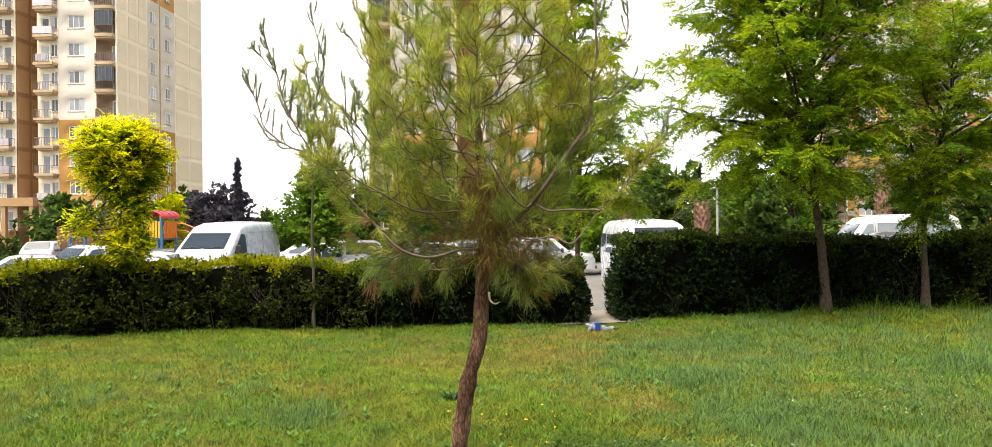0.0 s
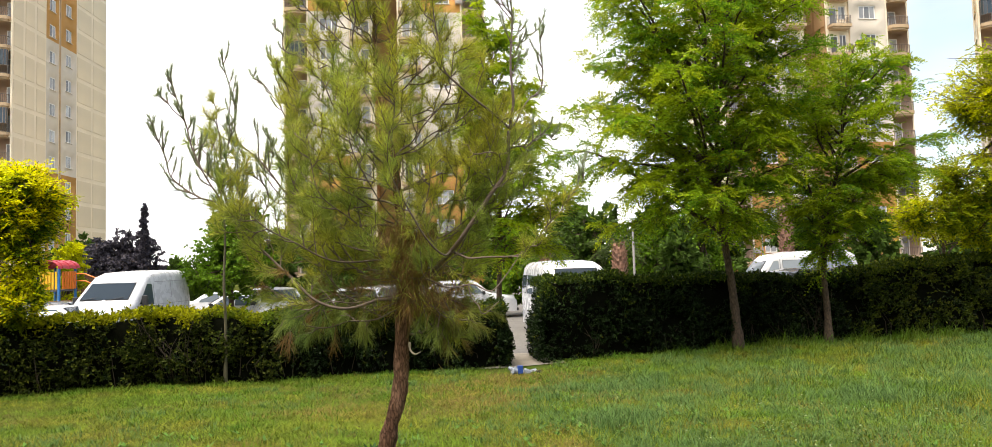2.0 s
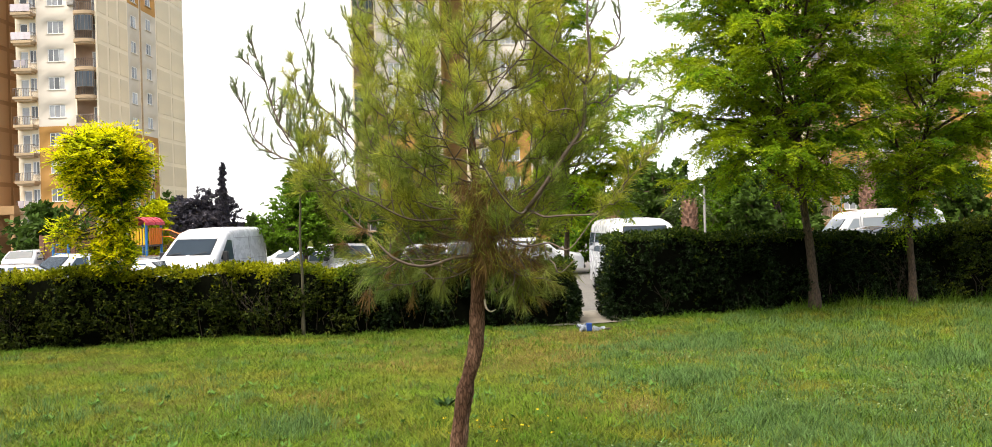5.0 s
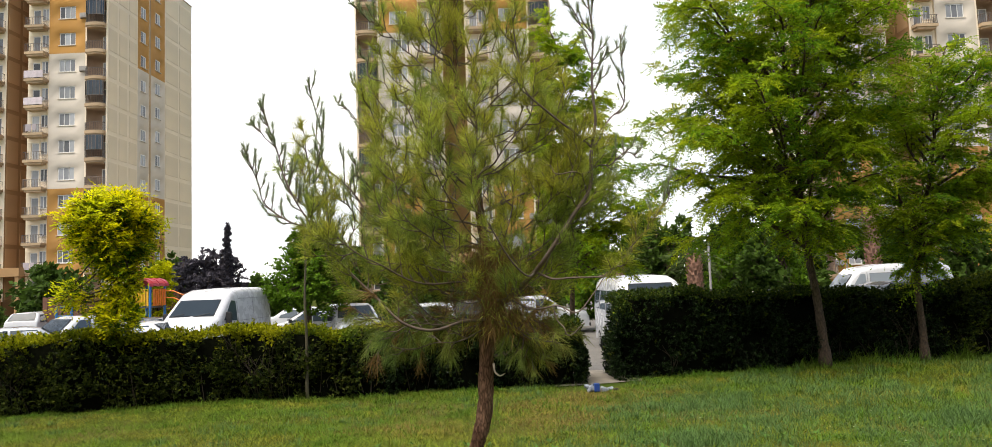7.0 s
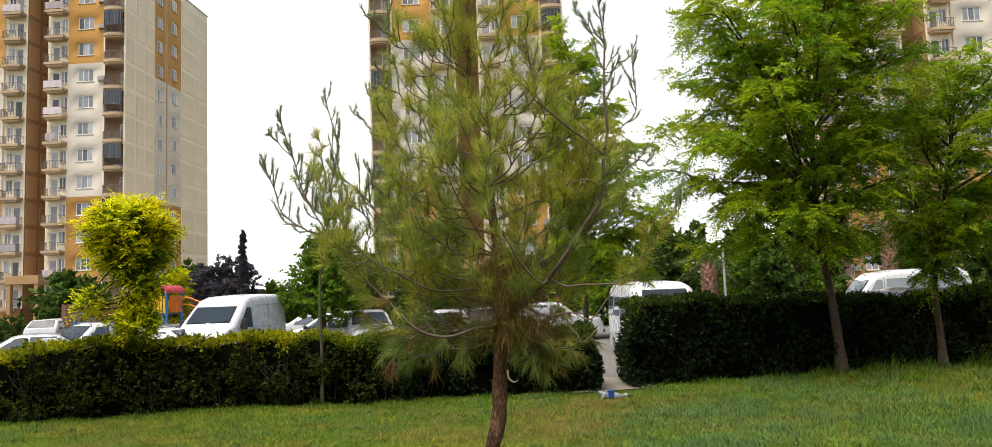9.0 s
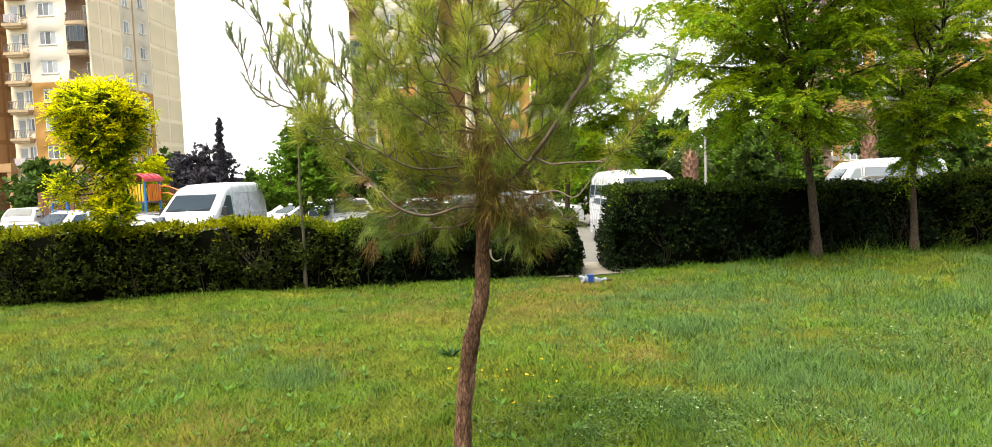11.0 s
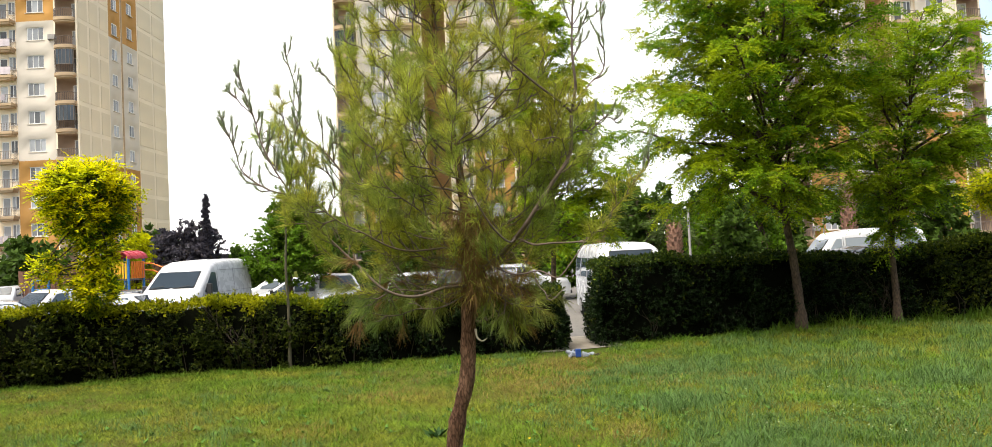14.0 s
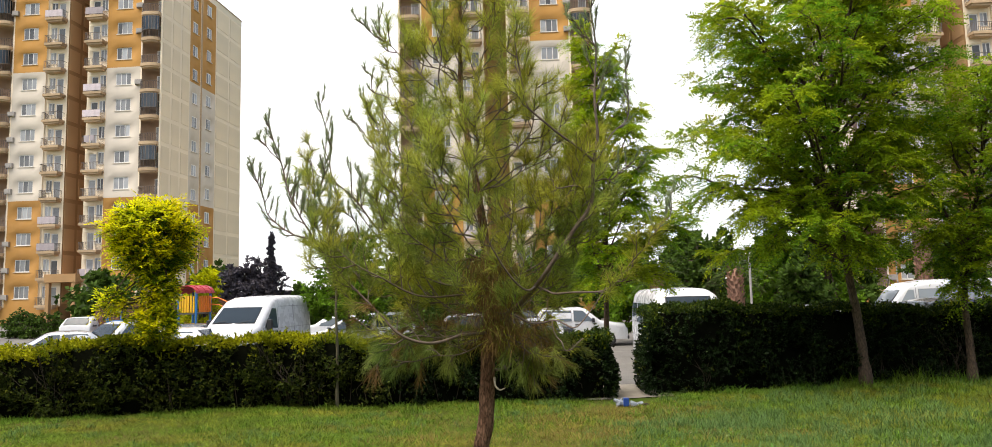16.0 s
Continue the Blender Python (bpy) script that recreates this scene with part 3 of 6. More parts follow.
    # core: a near-black sheet, the hedge's inner shade put into colour
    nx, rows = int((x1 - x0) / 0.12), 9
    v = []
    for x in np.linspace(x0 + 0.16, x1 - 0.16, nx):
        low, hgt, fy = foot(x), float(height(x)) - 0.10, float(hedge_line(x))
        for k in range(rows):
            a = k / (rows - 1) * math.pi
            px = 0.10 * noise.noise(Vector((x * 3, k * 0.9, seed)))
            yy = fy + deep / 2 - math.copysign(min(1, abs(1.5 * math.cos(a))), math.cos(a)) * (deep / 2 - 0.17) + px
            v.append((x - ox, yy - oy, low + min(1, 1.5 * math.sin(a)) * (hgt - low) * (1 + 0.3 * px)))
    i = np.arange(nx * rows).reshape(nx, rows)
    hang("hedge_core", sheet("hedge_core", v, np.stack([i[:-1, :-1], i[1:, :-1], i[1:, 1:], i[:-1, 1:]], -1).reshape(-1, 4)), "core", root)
    # sprigs on front, top, ends and back
    def shell(count, where):
        u = r.uniform(x0, x1, count)
        d = np.abs(r.normal(0, 0.07, count))
        lump = 0.09 * np.sin(u * 1.9 + seed) * np.sin(u * 4.3) + 0.05 * np.sin(u * 9 + 2)
        if where == "front":
            z = r.uniform(0.0, 1.0, count) ** 0.8
            y = hedge_line(u) + 0.05 + d - lump * (0.3 + z) * 0.8 + 0.05 * np.sin(z * 9 + u * 5) + 0.07 * z ** 6
            p, nrm = np.stack([u, y, z * (height(u) + 0.06) - 0.10], -1), np.array([0, -1, 0.25])
        elif where == "back":
            z = r.uniform(0.15, 1, count)
            p, nrm = np.stack([u, hedge_line(u) + deep - d, z * height(u)], -1), np.array([0, 1, 0.2])
        elif where == "top":
            y = hedge_line(u) + r.uniform(0.02, deep - 0.02, count)
            p, nrm = np.stack([u, y, height(u) - 0.05 - d * 0.5 + lump * 0.3 + np.where(r.uniform(size=count) < 0.07, r.uniform(0, 0.07, count), 0)], -1), np.array([0, -0.1, 1])
        else:
            e, sg = (x0, 1) if where == "end0" else (x1, -1)
            z = r.uniform(0, 1, count)
            bulge = 0.10 * np.sin(z * 4.2 + 0.3) - 0.03
            p = np.stack([e + sg * (d + 0.05 - bulge), hedge_line(e) + r.uniform(0, deep, count), z * (height(e) * 0.97 + 0.06) - 0.06], -1)
            nrm = np.array([-sg, 0, 0.1])
        full = patch(p[:, 0] + p[:, 1] * 0.7, p[:, 2] * 1.2, 6.5, seed) + r.normal(0, 0.12, count)
        if where == "front":
            p = p + np.stack([np.zeros(count), 0.12 * (0.5 - full), np.zeros(count)], -1)
            p, full = p[full > 0.2], full[full > 0.2]
        return p - [ox, oy, 0], unit(nrm + r.normal(0, 0.5, (len(p), 3)) + [0, 0, 0.25])
    piles = {}
    for where, share in {"front": 0.46, "top": 0.30, "back": 0.12, "end0": 0.06, "end1": 0.06}.items():
        p, way = shell(int(sprigs * share), where)
        # upper leaves take the paler materials, so light from above is in their colour
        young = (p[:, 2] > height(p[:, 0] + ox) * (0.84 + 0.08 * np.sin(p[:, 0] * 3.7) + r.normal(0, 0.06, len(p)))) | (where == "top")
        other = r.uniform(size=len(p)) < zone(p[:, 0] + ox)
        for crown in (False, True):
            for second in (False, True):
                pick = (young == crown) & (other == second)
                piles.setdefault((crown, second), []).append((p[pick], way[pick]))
    for (crown, second), group in piles.items():
        p, way = (np.concatenate([g[k] for g in group]) for k in range(2))
        if not len(p):
            continue
        n, k = len(p), 11
        t = np.linspace(0.05, 1, k)
        base = p[:, None] + way[:, None] * (t * 0.10)[None, :, None]
        wv = unit(way[:, None] * (0.25 + 0.6 * t)[None, :, None] + unit(r.normal(size=(n, k, 3))) * 0.85).reshape(-1, 3)
        big = r.uniform(0.030, 0.058, n * k)
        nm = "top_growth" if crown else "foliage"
        hang(nm, leaf_mesh(nm, base.reshape(-1, 3), wv, across(wv, r), big, big * 0.52), (caps if crown else skins)[int(second)], root, "young shoots along the top, coloured as if sunlit" if crown and not second else "")
    # bare stems that show at the foot and in thin places
    stems = bmesh.new()
    for k in range(int((x1 - x0) * 4)):
        x = r.uniform(x0 + 0.1, x1 - 0.1)
        y = float(hedge_line(x)) + r.uniform(0.02, 0.2)
        hgt = r.uniform(0.25, 0.6)
        tube(stems, [(x - ox, y - oy + 0.06, -0.03), (x - ox + r.normal(0, 0.05), y - oy, hgt * 0.5), (x - ox + r.normal(0, 0.12), y - oy + 0.05, hgt)], [0.009, 0.007, 0.004], 4)
    for bx in bare:
        for k in range(11):
            x = bx + r.normal(0, 0.12)
            yy, tip, hh = float(hedge_line(x)) - oy, r.uniform(-0.3, 0.7), r.uniform(0.55, 1.0)
            pts = smooth_line([(x - ox, yy + 0.12, -0.05), (x - ox - tip * 0.15, yy + 0.02, hh * 0.35), (x - ox - tip * 0.6 + r.normal(0, 0.05), yy + r.uniform(-0.10, 0.02), hh * 0.75), (x - ox - tip, yy + r.uniform(-0.10, 0.05), hh)], 10)
            tube(stems, pts, list(np.linspace(0.006, 0.002, 10)), 4)
    part("undergrowth", stems, "twig", root, "bare grey-brown stems")
    return root


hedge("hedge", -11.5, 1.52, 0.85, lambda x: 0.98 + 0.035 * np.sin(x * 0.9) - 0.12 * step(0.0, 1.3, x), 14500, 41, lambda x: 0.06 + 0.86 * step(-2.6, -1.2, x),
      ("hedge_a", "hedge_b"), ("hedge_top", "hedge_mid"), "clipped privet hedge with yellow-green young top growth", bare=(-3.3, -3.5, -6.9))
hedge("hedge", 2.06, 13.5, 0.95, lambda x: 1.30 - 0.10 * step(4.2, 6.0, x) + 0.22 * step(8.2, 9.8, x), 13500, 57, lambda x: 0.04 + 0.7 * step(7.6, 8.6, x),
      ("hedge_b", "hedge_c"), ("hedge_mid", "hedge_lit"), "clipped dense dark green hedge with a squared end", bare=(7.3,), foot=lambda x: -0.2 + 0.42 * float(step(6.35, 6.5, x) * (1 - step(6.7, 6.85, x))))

# ---- the young pine ----
PINE_FOOT = (-0.17, 4.1)
PINE_TRUNK = [(-0.17, 0.0, -0.05), (-0.15, 0.0, 0.33), (-0.126, 0.0, 0.54), (-0.09, 0.0, 0.76), (-0.037, 0.01, 0.95), (-0.02, 0.0, 1.17), (-0.01, 0.0, 1.35), (0.01, 0.0, 1.56), (-0.01, 0.0, 1.81), (-0.04, 0.0, 2.08), (-0.08, 0.0, 2.34), (-0.12, 0.0, 2.6), (-0.12, 0.0, 2.96), (-0.11, 0.0, 3.5)]


def along(pts, s):
    """Place, direction and whole length at a share s of a line."""
    seg = np.linalg.norm(np.diff(pts, axis=0), axis=1)
    cum = np.concatenate([[0], np.cumsum(seg)])
    q = s * cum[-1]
    i = min(max(int(np.searchsorted(cum, q)) - 1, 0), len(pts) - 2)
    return pts[i] + (pts[i + 1] - pts[i]) * ((q - cum[i]) / max(seg[i], 1e-6)), unit(pts[i + 1] - pts[i]), cum[-1]


def pine(seed=71):
    r = np.random.default_rng(seed)
    gz = float(ground_z(*PINE_FOOT))
    root = thing("pine_tree", pose(0, PINE_FOOT[1], gz), "young pine with a bent reddish trunk and wispy upturned branches", "tree")
    lift = -gz
    line = smooth_line(PINE_TRUNK, 220) + [0, 0, lift]
    bm = bmesh.new()
    z = line[:, 2]
    rad = np.interp(z, [0, 0.25, 0.9, 1.35, 1.6, 2.2, 3.0, 3.5], [0.060, 0.042, 0.036, 0.036, 0.027, 0.016, 0.009, 0.003])
    rad = rad * (1 + 0.05 * np.sin(z * 31) + 0.04 * np.sin(z * 13 + 1))
    for zc, amp in ((0.70, 0.16), (0.93, 0.10), (1.33, 0.14)):
        rad = rad * (1 + amp * np.exp(-((z - zc) / 0.035) ** 2))
    tube(bm, line, list(rad), 30)
    # cracked bark: push the skin in and out along its length
    for v in bm.verts:
        q = min(0.25, abs(noise.noise(Vector((v.co.x * 60, v.co.y * 60, v.co.z * 15)))) * 1.6) * 2.2 - 0.4 + 0.3 * noise.noise(v.co * 130)
        c = line[int(np.argmin(np.abs(z - v.co.z)))]
        d = Vector((v.co.x - c[0], v.co.y - c[1], 0))
        v.co += d * 0.24 * q
    part("trunk", bm, "bark_pine", root, "rough reddish-brown bent trunk", smooth=True)
    stub = bmesh.new()
    tube(stub, smooth_line([(0.018, -0.030, 1.20 + lift), (0.022, -0.052, 1.165 + lift), (0.045, -0.062, 1.145 + lift), (0.072, -0.06, 1.155 + lift)], 10), [0.007, 0.0062, 0.0055, 0.005, 0.0047, 0.0043, 0.0037, 0.0032, 0.0027, 0.0015], 6)
    part("broken_stub", stub, "stub", root, "pale hooked dead stub", smooth=True)

    limbs, twigs, tufts = [], [], []
    def tuft(pts, kind):
        tufts.append((pts, kind))
    def side_way(d, up):
        a = r.uniform(0, 2 * np.pi)
        o = unit(np.cross(d, [math.cos(a), math.sin(a), 0.3]))
        return unit(d * r.uniform(0.5, 0.9) + o * 0.9 + [0, 0, up])
    def candles(pts, reach, gap, first, kind):
        """Upturned shoots in loose whorls along a wispy bough, clothed in short needles."""
        total = along(pts, 1.0)[2]
        s = first
        while s < 0.97:
            p, d, _ = along(pts, s)
            for _ in range(int(r.integers(1, 3))):
                l = reach * r.uniform(0.5, 1.15) * (1.15 - 0.6 * s)
                w = side_way(d, 0.6)
                q = smooth_line([p, p + w * l * 0.5, p + w * l * 0.8 + [0, 0, l * 0.28]], 7)
                twigs.append(q)
                tuft(q[1:], kind)
                if l > 0.12:
                    b0, d0, _ = along(q, r.uniform(0.4, 0.7))
                    w0 = side_way(d0, 0.4)
                    q2 = smooth_line([b0, b0 + w0 * l * 0.28, b0 + w0 * l * 0.45 + [0, 0, l * 0.15]], 5)
                    twigs.append(q2)
                    tuft(q2[1:], kind)
            s += gap / total * r.uniform(0.7, 1.4)
        tuft(pts[int(len(pts) * 0.55):], kind)
    def bursts(pts, reach, gap, first):
        """Side twigs that end in open starbursts of long needles."""
        total = along(pts, 1.0)[2]
        s = first + r.uniform(0, gap / total)
        while s < 0.99:
            p, d, _ = along(pts, s)
            low = p[2] < 1.52 + lift
            l = reach * r.uniform(0.45, 1.15) * (1 - 0.4 * s)
            w = side_way(d, -0.2 if low else 0.15)
            q = smooth_line([p, p + w * l * 0.5, p + w * l * 0.85 + [0, 0, l * (-0.12 if low else 0.32)]], 6)
            twigs.append(q)
            kind = "low" if low else "long"
            tuft(q[2:], kind)
            for t in (0.45, 0.75)[:2 if l > 0.14 else 1]:
                b0, d0, _ = along(q, t)
                w0 = side_way(d0, -0.2 if low else 0.35)
                m = r.uniform(0.05, 0.10)
                q2 = smooth_line([b0, b0 + w0 * m * 0.5, b0 + w0 * m + [0, 0, m * (-0.1 if low else 0.25)]], 4)
                twigs.append(q2)
                tuft(q2, kind)
            s += gap / total * r.uniform(0.6, 1.5)
        tuft(pts[-max(3, len(pts) // 5):], "long")
    def bough(spec, thick, style="burst", reach=0.2, gap=0.10, first=0.25, tip=0.003):
        gap = gap * (0.8 if style == "burst" else 0.7)
        pts = smooth_line(np.array(spec, float) + [0, 0, lift], 9 * len(spec))
        k = len(limbs)
        u = np.linspace(0, 1, len(pts))
        pts = pts + np.stack([0.010 * np.sin(u * 11 + k), 0.012 * np.cos(u * 9 + k), 0.010 * np.sin(u * 13 + 2 * k)], -1) * np.minimum(1, 6 * u)[:, None]
        limbs.append((pts, np.linspace(thick * 0.68, tip * 0.7, len(pts))))
        if style == "wisp":
            candles(pts, reach, gap, first, "short")
        elif style == "burst":
            bursts(pts, reach, gap, first)
        return pts

    # boughs that can be told apart, from the stem outwards
    bough([(-0.02, -0.03, 1.42), (-0.14, -0.15, 1.41), (-0.26, -0.25, 1.40), (-0.4, -0.3, 1.44), (-0.51, -0.3, 1.53), (-0.68, -0.3, 1.73), (-0.79, -0.3, 1.87)], 0.0125, gap=0.07, reach=0.24, first=0.34, tip=0.006)
    bough([(-0.79, -0.3, 1.87), (-0.91, -0.3, 1.93), (-1.03, -0.3, 2.01), (-1.06, -0.3, 2.14), (-1.09, -0.3, 2.25)], 0.0055, "wisp", 0.12, 0.075, 0.2)
    bough([(-0.79, -0.3, 1.87), (-0.87, -0.3, 2.02), (-0.94, -0.3, 2.16), (-0.97, -0.3, 2.27), (-1.0, -0.3, 2.41), (-1.02, -0.3, 2.52)], 0.006, "wisp", 0.12, 0.075, 0.15)
    bough([(-0.97, -0.3, 2.27), (-1.04, -0.3, 2.34), (-1.09, -0.3, 2.40)], 0.004, "wisp", 0.06, 0.08, 0.5)
    bough([(-0.7, -0.28, 1.76), (-0.76, -0.18, 1.95), (-0.82, -0.1, 2.12), (-0.84, -0.06, 2.3)], 0.005, "wisp", 0.16, 0.07, 0.1)
    bough([(-0.0, 0, 1.79), (-0.11, 0.05, 1.78), (-0.39, 0.1, 1.83), (-0.58, 0.15, 1.95)], 0.011, gap=0.10, tip=0.008)
    bough([(-0.58, 0.15, 1.95), (-0.77, 0.2, 2.17), (-0.85, 0.2, 2.3), (-0.88, 0.2, 2.47), (-0.92, 0.2, 2.72)], 0.0078, "wisp", 0.17, 0.085, 0.15)
    bough([(-0.03, 0, 1.88), (-0.23, 0.1, 1.97), (-0.42, 0.15, 2.12), (-0.58, 0.2, 2.33)], 0.009, gap=0.10, tip=0.006)
    bough([(-0.58, 0.2, 2.33), (-0.63, 0.2, 2.47), (-0.64, 0.2, 2.61), (-0.7, 0.2, 2.75)], 0.006, "wisp", 0.13, 0.09, 0.2)
    bough([(-0.62, 0.2, 2.43), (-0.7, 0.2, 2.53), (-0.78, 0.2, 2.61)], 0.004, "wisp", 0.08, 0.08, 0.4)
    bough([(-0.52, 0.16, 2.0), (-0.62, 0.1, 2.14), (-0.68, 0.05, 2.26)], 0.004, "wisp", 0.13, 0.07, 0.2)
    bough([(-0.07, 0, 2.08), (-0.22, -0.1, 2.23), (-0.32, -0.2, 2.38), (-0.43, -0.2, 2.53)], 0.008, gap=0.09)
    bough([(-0.43, -0.2, 2.53), (-0.53, -0.2, 2.63), (-0.58, -0.2, 2.75)], 0.004, "wisp", 0.09, 0.09, 0.2)
    bough([(-0.11, 0, 2.46), (-0.21, -0.06, 2.65), (-0.22, -0.1, 2.83), (-0.23, -0.1, 3.03)], 0.0085, gap=0.11, first=0.4)
    bough([(-0.2, -0.12, 2.62), (-0.35, -0.12, 2.75), (-0.48, -0.12, 2.89)], 0.0055, gap=0.08)
    bough([(-0.48, -0.12, 2.89), (-0.56, -0.12, 2.94), (-0.63, -0.12, 3.03)], 0.004, "wisp", 0.13, 0.07, 0.0)
    bough([(-0.1, 0, 2.53), (-0.06, -0.05, 2.62), (0.01, -0.08, 2.81), (0.06, -0.08, 3.03)], 0.008, gap=0.11, first=0.45)
    bough([(-0.09, 0, 2.44), (0.03, -0.1, 2.47), (0.13, -0.15, 2.55), (0.2, -0.18, 2.68)], 0.0065, gap=0.09)
    bough([(0.01, 0, 1.45), (0.14, -0.05, 1.55), (0.24, -0.12, 1.65), (0.33, -0.18, 1.77), (0.42, -0.2, 1.9), (0.5, -0.2, 2.03), (0.53, -0.2, 2.23)], 0.019, gap=0.13, first=0.45, tip=0.0125)
    bough([(0.53, -0.2, 2.23), (0.55, -0.2, 2.47), (0.55, -0.2, 2.77), (0.54, -0.2, 3.1)], 0.0125, "wisp", 0.17, 0.10, 0.3)
    bough([(0.53, -0.2, 2.23), (0.33, -0.25, 2.4), (0.21, -0.28, 2.5), (0.18, -0.28, 2.7), (0.17, -0.28, 2.99)], 0.0095, gap=0.10, first=0.3)
    bough([(0.53, -0.2, 2.23), (0.65, -0.14, 2.39), (0.72, -0.1, 2.54), (0.71, -0.1, 2.83)], 0.0065, "wisp", 0.12, 0.10, 0.35)
    bough([(0.55, -0.2, 2.77), (0.47, -0.2, 2.9), (0.4, -0.2, 3.02)], 0.004, "wisp", 0.07, 0.08, 0.3)
    bough([(0.55, -0.2, 2.64), (0.62, -0.2, 2.69), (0.68, -0.2, 2.72)], 0.004, "wisp", 0.07, 0.08, 0.3)
    bough([(0.51, -0.22, 2.11), (0.41, -0.25, 2.1), (0.33, -0.25, 2.12), (0.29, -0.25, 2.16)], 0.006, gap=0.10, first=0.5)
    bough([(0.51, -0.2, 2.13), (0.61, -0.18, 2.15), (0.7, -0.18, 2.2), (0.77, -0.18, 2.18)], 0.006, "wisp", 0.13, 0.08, 0.3)
    bough([(0.23, -0.12, 1.64), (0.18, -0.3, 1.64), (0.07, -0.4, 1.75), (-0.01, -0.45, 1.91), (-0.07, -0.48, 2.11)], 0.0085, gap=0.12, first=0.5)
    bough([(0.24, -0.12, 1.64), (0.37, -0.2, 1.6), (0.53, -0.25, 1.62), (0.67, -0.28, 1.72), (0.78, -0.28, 1.85)], 0.009, gap=0.10, first=0.35)
    bough([(0.78, -0.28, 1.85), (0.86, -0.28, 1.98), (0.88, -0.28, 2.12)], 0.004, "wisp", 0.09, 0.09, 0.1)
    bough([(0.11, -0.05, 1.51), (0.2, -0.2, 1.48), (0.3, -0.3, 1.48), (0.4, -0.35, 1.45), (0.47, -0.35, 1.53), (0.54, -0.35, 1.62)], 0.0075, "bare")
    bough([(0.02, 0, 1.24), (0.08, -0.03, 1.25), (0.13, -0.05, 1.29)], 0.010, "bare", tip=0.004)
    bough([(0.01, 0, 1.62), (-0.13, -0.1, 1.66), (-0.32, -0.15, 1.69), (-0.51, -0.2, 1.73)], 0.009, gap=0.10)
    bough([(-0.01, 0, 1.37), (-0.17, -0.15, 1.33), (-0.34, -0.2, 1.31), (-0.51, -0.25, 1.33)], 0.006, gap=0.07, reach=0.16)
    bough([(0.01, 0.02, 1.40), (-0.2, 0.15, 1.37), (-0.4, 0.2, 1.36), (-0.6, 0.2, 1.40)], 0.006, gap=0.07, reach=0.18)
    bough([(0.01, 0, 1.40), (0.12, 0.02, 1.36), (0.2, 0.03, 1.28), (0.25, 0.03, 1.20)], 0.006, gap=0.05, reach=0.14)
    bough([(0.02, 0.05, 1.42), (0.18, 0.15, 1.38), (0.33, 0.2, 1.33), (0.42, 0.2, 1.30)], 0.006, gap=0.05, reach=0.16)
    bough([(0.3, -0.3, 1.48), (0.33, -0.33, 1.38), (0.38, -0.33, 1.36), (0.44, -0.3, 1.40)], 0.0045, "bare")
    bough([(0.0, 0.02, 1.55), (-0.31, 0.05, 1.57), (-0.57, 0.05, 1.68), (-0.8, 0.02, 1.85)], 0.008, gap=0.07, reach=0.24)
    bough([(-0.02, -0.03, 1.60), (-0.31, -0.2, 1.62), (-0.54, -0.32, 1.72), (-0.73, -0.36, 1.90)], 0.008, gap=0.07, reach=0.24)
    bough([(-0.02, 0.05, 1.66), (-0.33, 0.22, 1.74), (-0.6, 0.3, 1.92), (-0.76, 0.32, 2.12)], 0.008, gap=0.07, reach=0.22)
    # bushy upturned growth on the left, and low olive boughs in front of the hedge
    for k in range(8):
        u = k / 7
        c = np.array([-0.62 - 0.26 * u, -0.28 + 0.42 * r.uniform(), 1.66 + 0.24 * u + 0.08 * r.normal()])
        l = r.uniform(0.3, 0.48)
        bough([c, c + [-0.05, 0, l * 0.4], c + [-0.09 + 0.05 * r.normal(), 0.03, l * 0.75], c + [-0.10 + 0.06 * r.normal(), 0.04, l]], 0.0045, "wisp" if k % 3 == 0 else "burst", 0.12, 0.085, 0.1)
    for a, l, drop in ((2.75, 0.62, 0.04), (3.2, 0.66, 0.02), (3.6, 0.56, 0.0), (0.35, 0.40, -0.10), (-0.5, 0.32, -0.12)):
        o = np.array([math.cos(a), math.sin(a), 0]) * l
        bough([(0, 0, 1.42), (o[0] * 0.35, o[1] * 0.35, 1.42 + drop * 0.2), (o[0] * 0.7, o[1] * 0.7, 1.41 + drop * 0.7), (o[0], o[1], 1.43 + drop)], 0.006, gap=0.075, reach=0.2, first=0.25)
    # whorls of lesser limbs that fill the crown
    spine = smooth_line(PINE_TRUNK, 120)
    for h, count, length in ((1.42, 9, 0.50), (1.52, 9, 0.60), (1.64, 9, 0.62), (1.78, 9, 0.62), (1.95, 8, 0.58), (2.12, 8, 0.54), (2.28, 7, 0.48), (2.48, 6, 0.42), (2.70, 6, 0.35), (2.95, 5, 0.26), (3.16, 5, 0.18)):
        c = spine[int(np.argmin(np.abs(spine[:, 2] - h)))]
        a0 = r.uniform(0, 6.28)
        for k in range(count):
            a = a0 + 2 * np.pi * k / count + r.normal(0, 0.2)
            if h < 1.48 and math.sin(a) < -0.6:
                continue
            l = length * r.uniform(0.65, 1.1)
            o = np.array([math.cos(a), math.sin(a) * (0.9 if math.sin(a) > 0 else 0.6), 0])
            sag = -0.28 if h < 1.45 else -0.12 if h < 1.6 else 0.0
            bough([c, c + o * l * 0.4 + [0, 0, l * (0.16 + sag)], c + o * l * 0.8 + [0, 0, l * (0.42 + sag)], c + o * l + [0, 0, l * (0.80 + sag)]], 0.0052, gap=0.078 if h < 2.0 else 0.118, reach=0.19, first=0.3)
    candles(line[-60::4], 0.14, 0.08, 0.1, "long")
    for pts, rad in limbs:
        bm = bmesh.new()
        tube(bm, pts, list(rad), 7)
        part("branch", bm, "bark_limb", root, smooth=True)
    bm = bmesh.new()
    for pts in twigs:
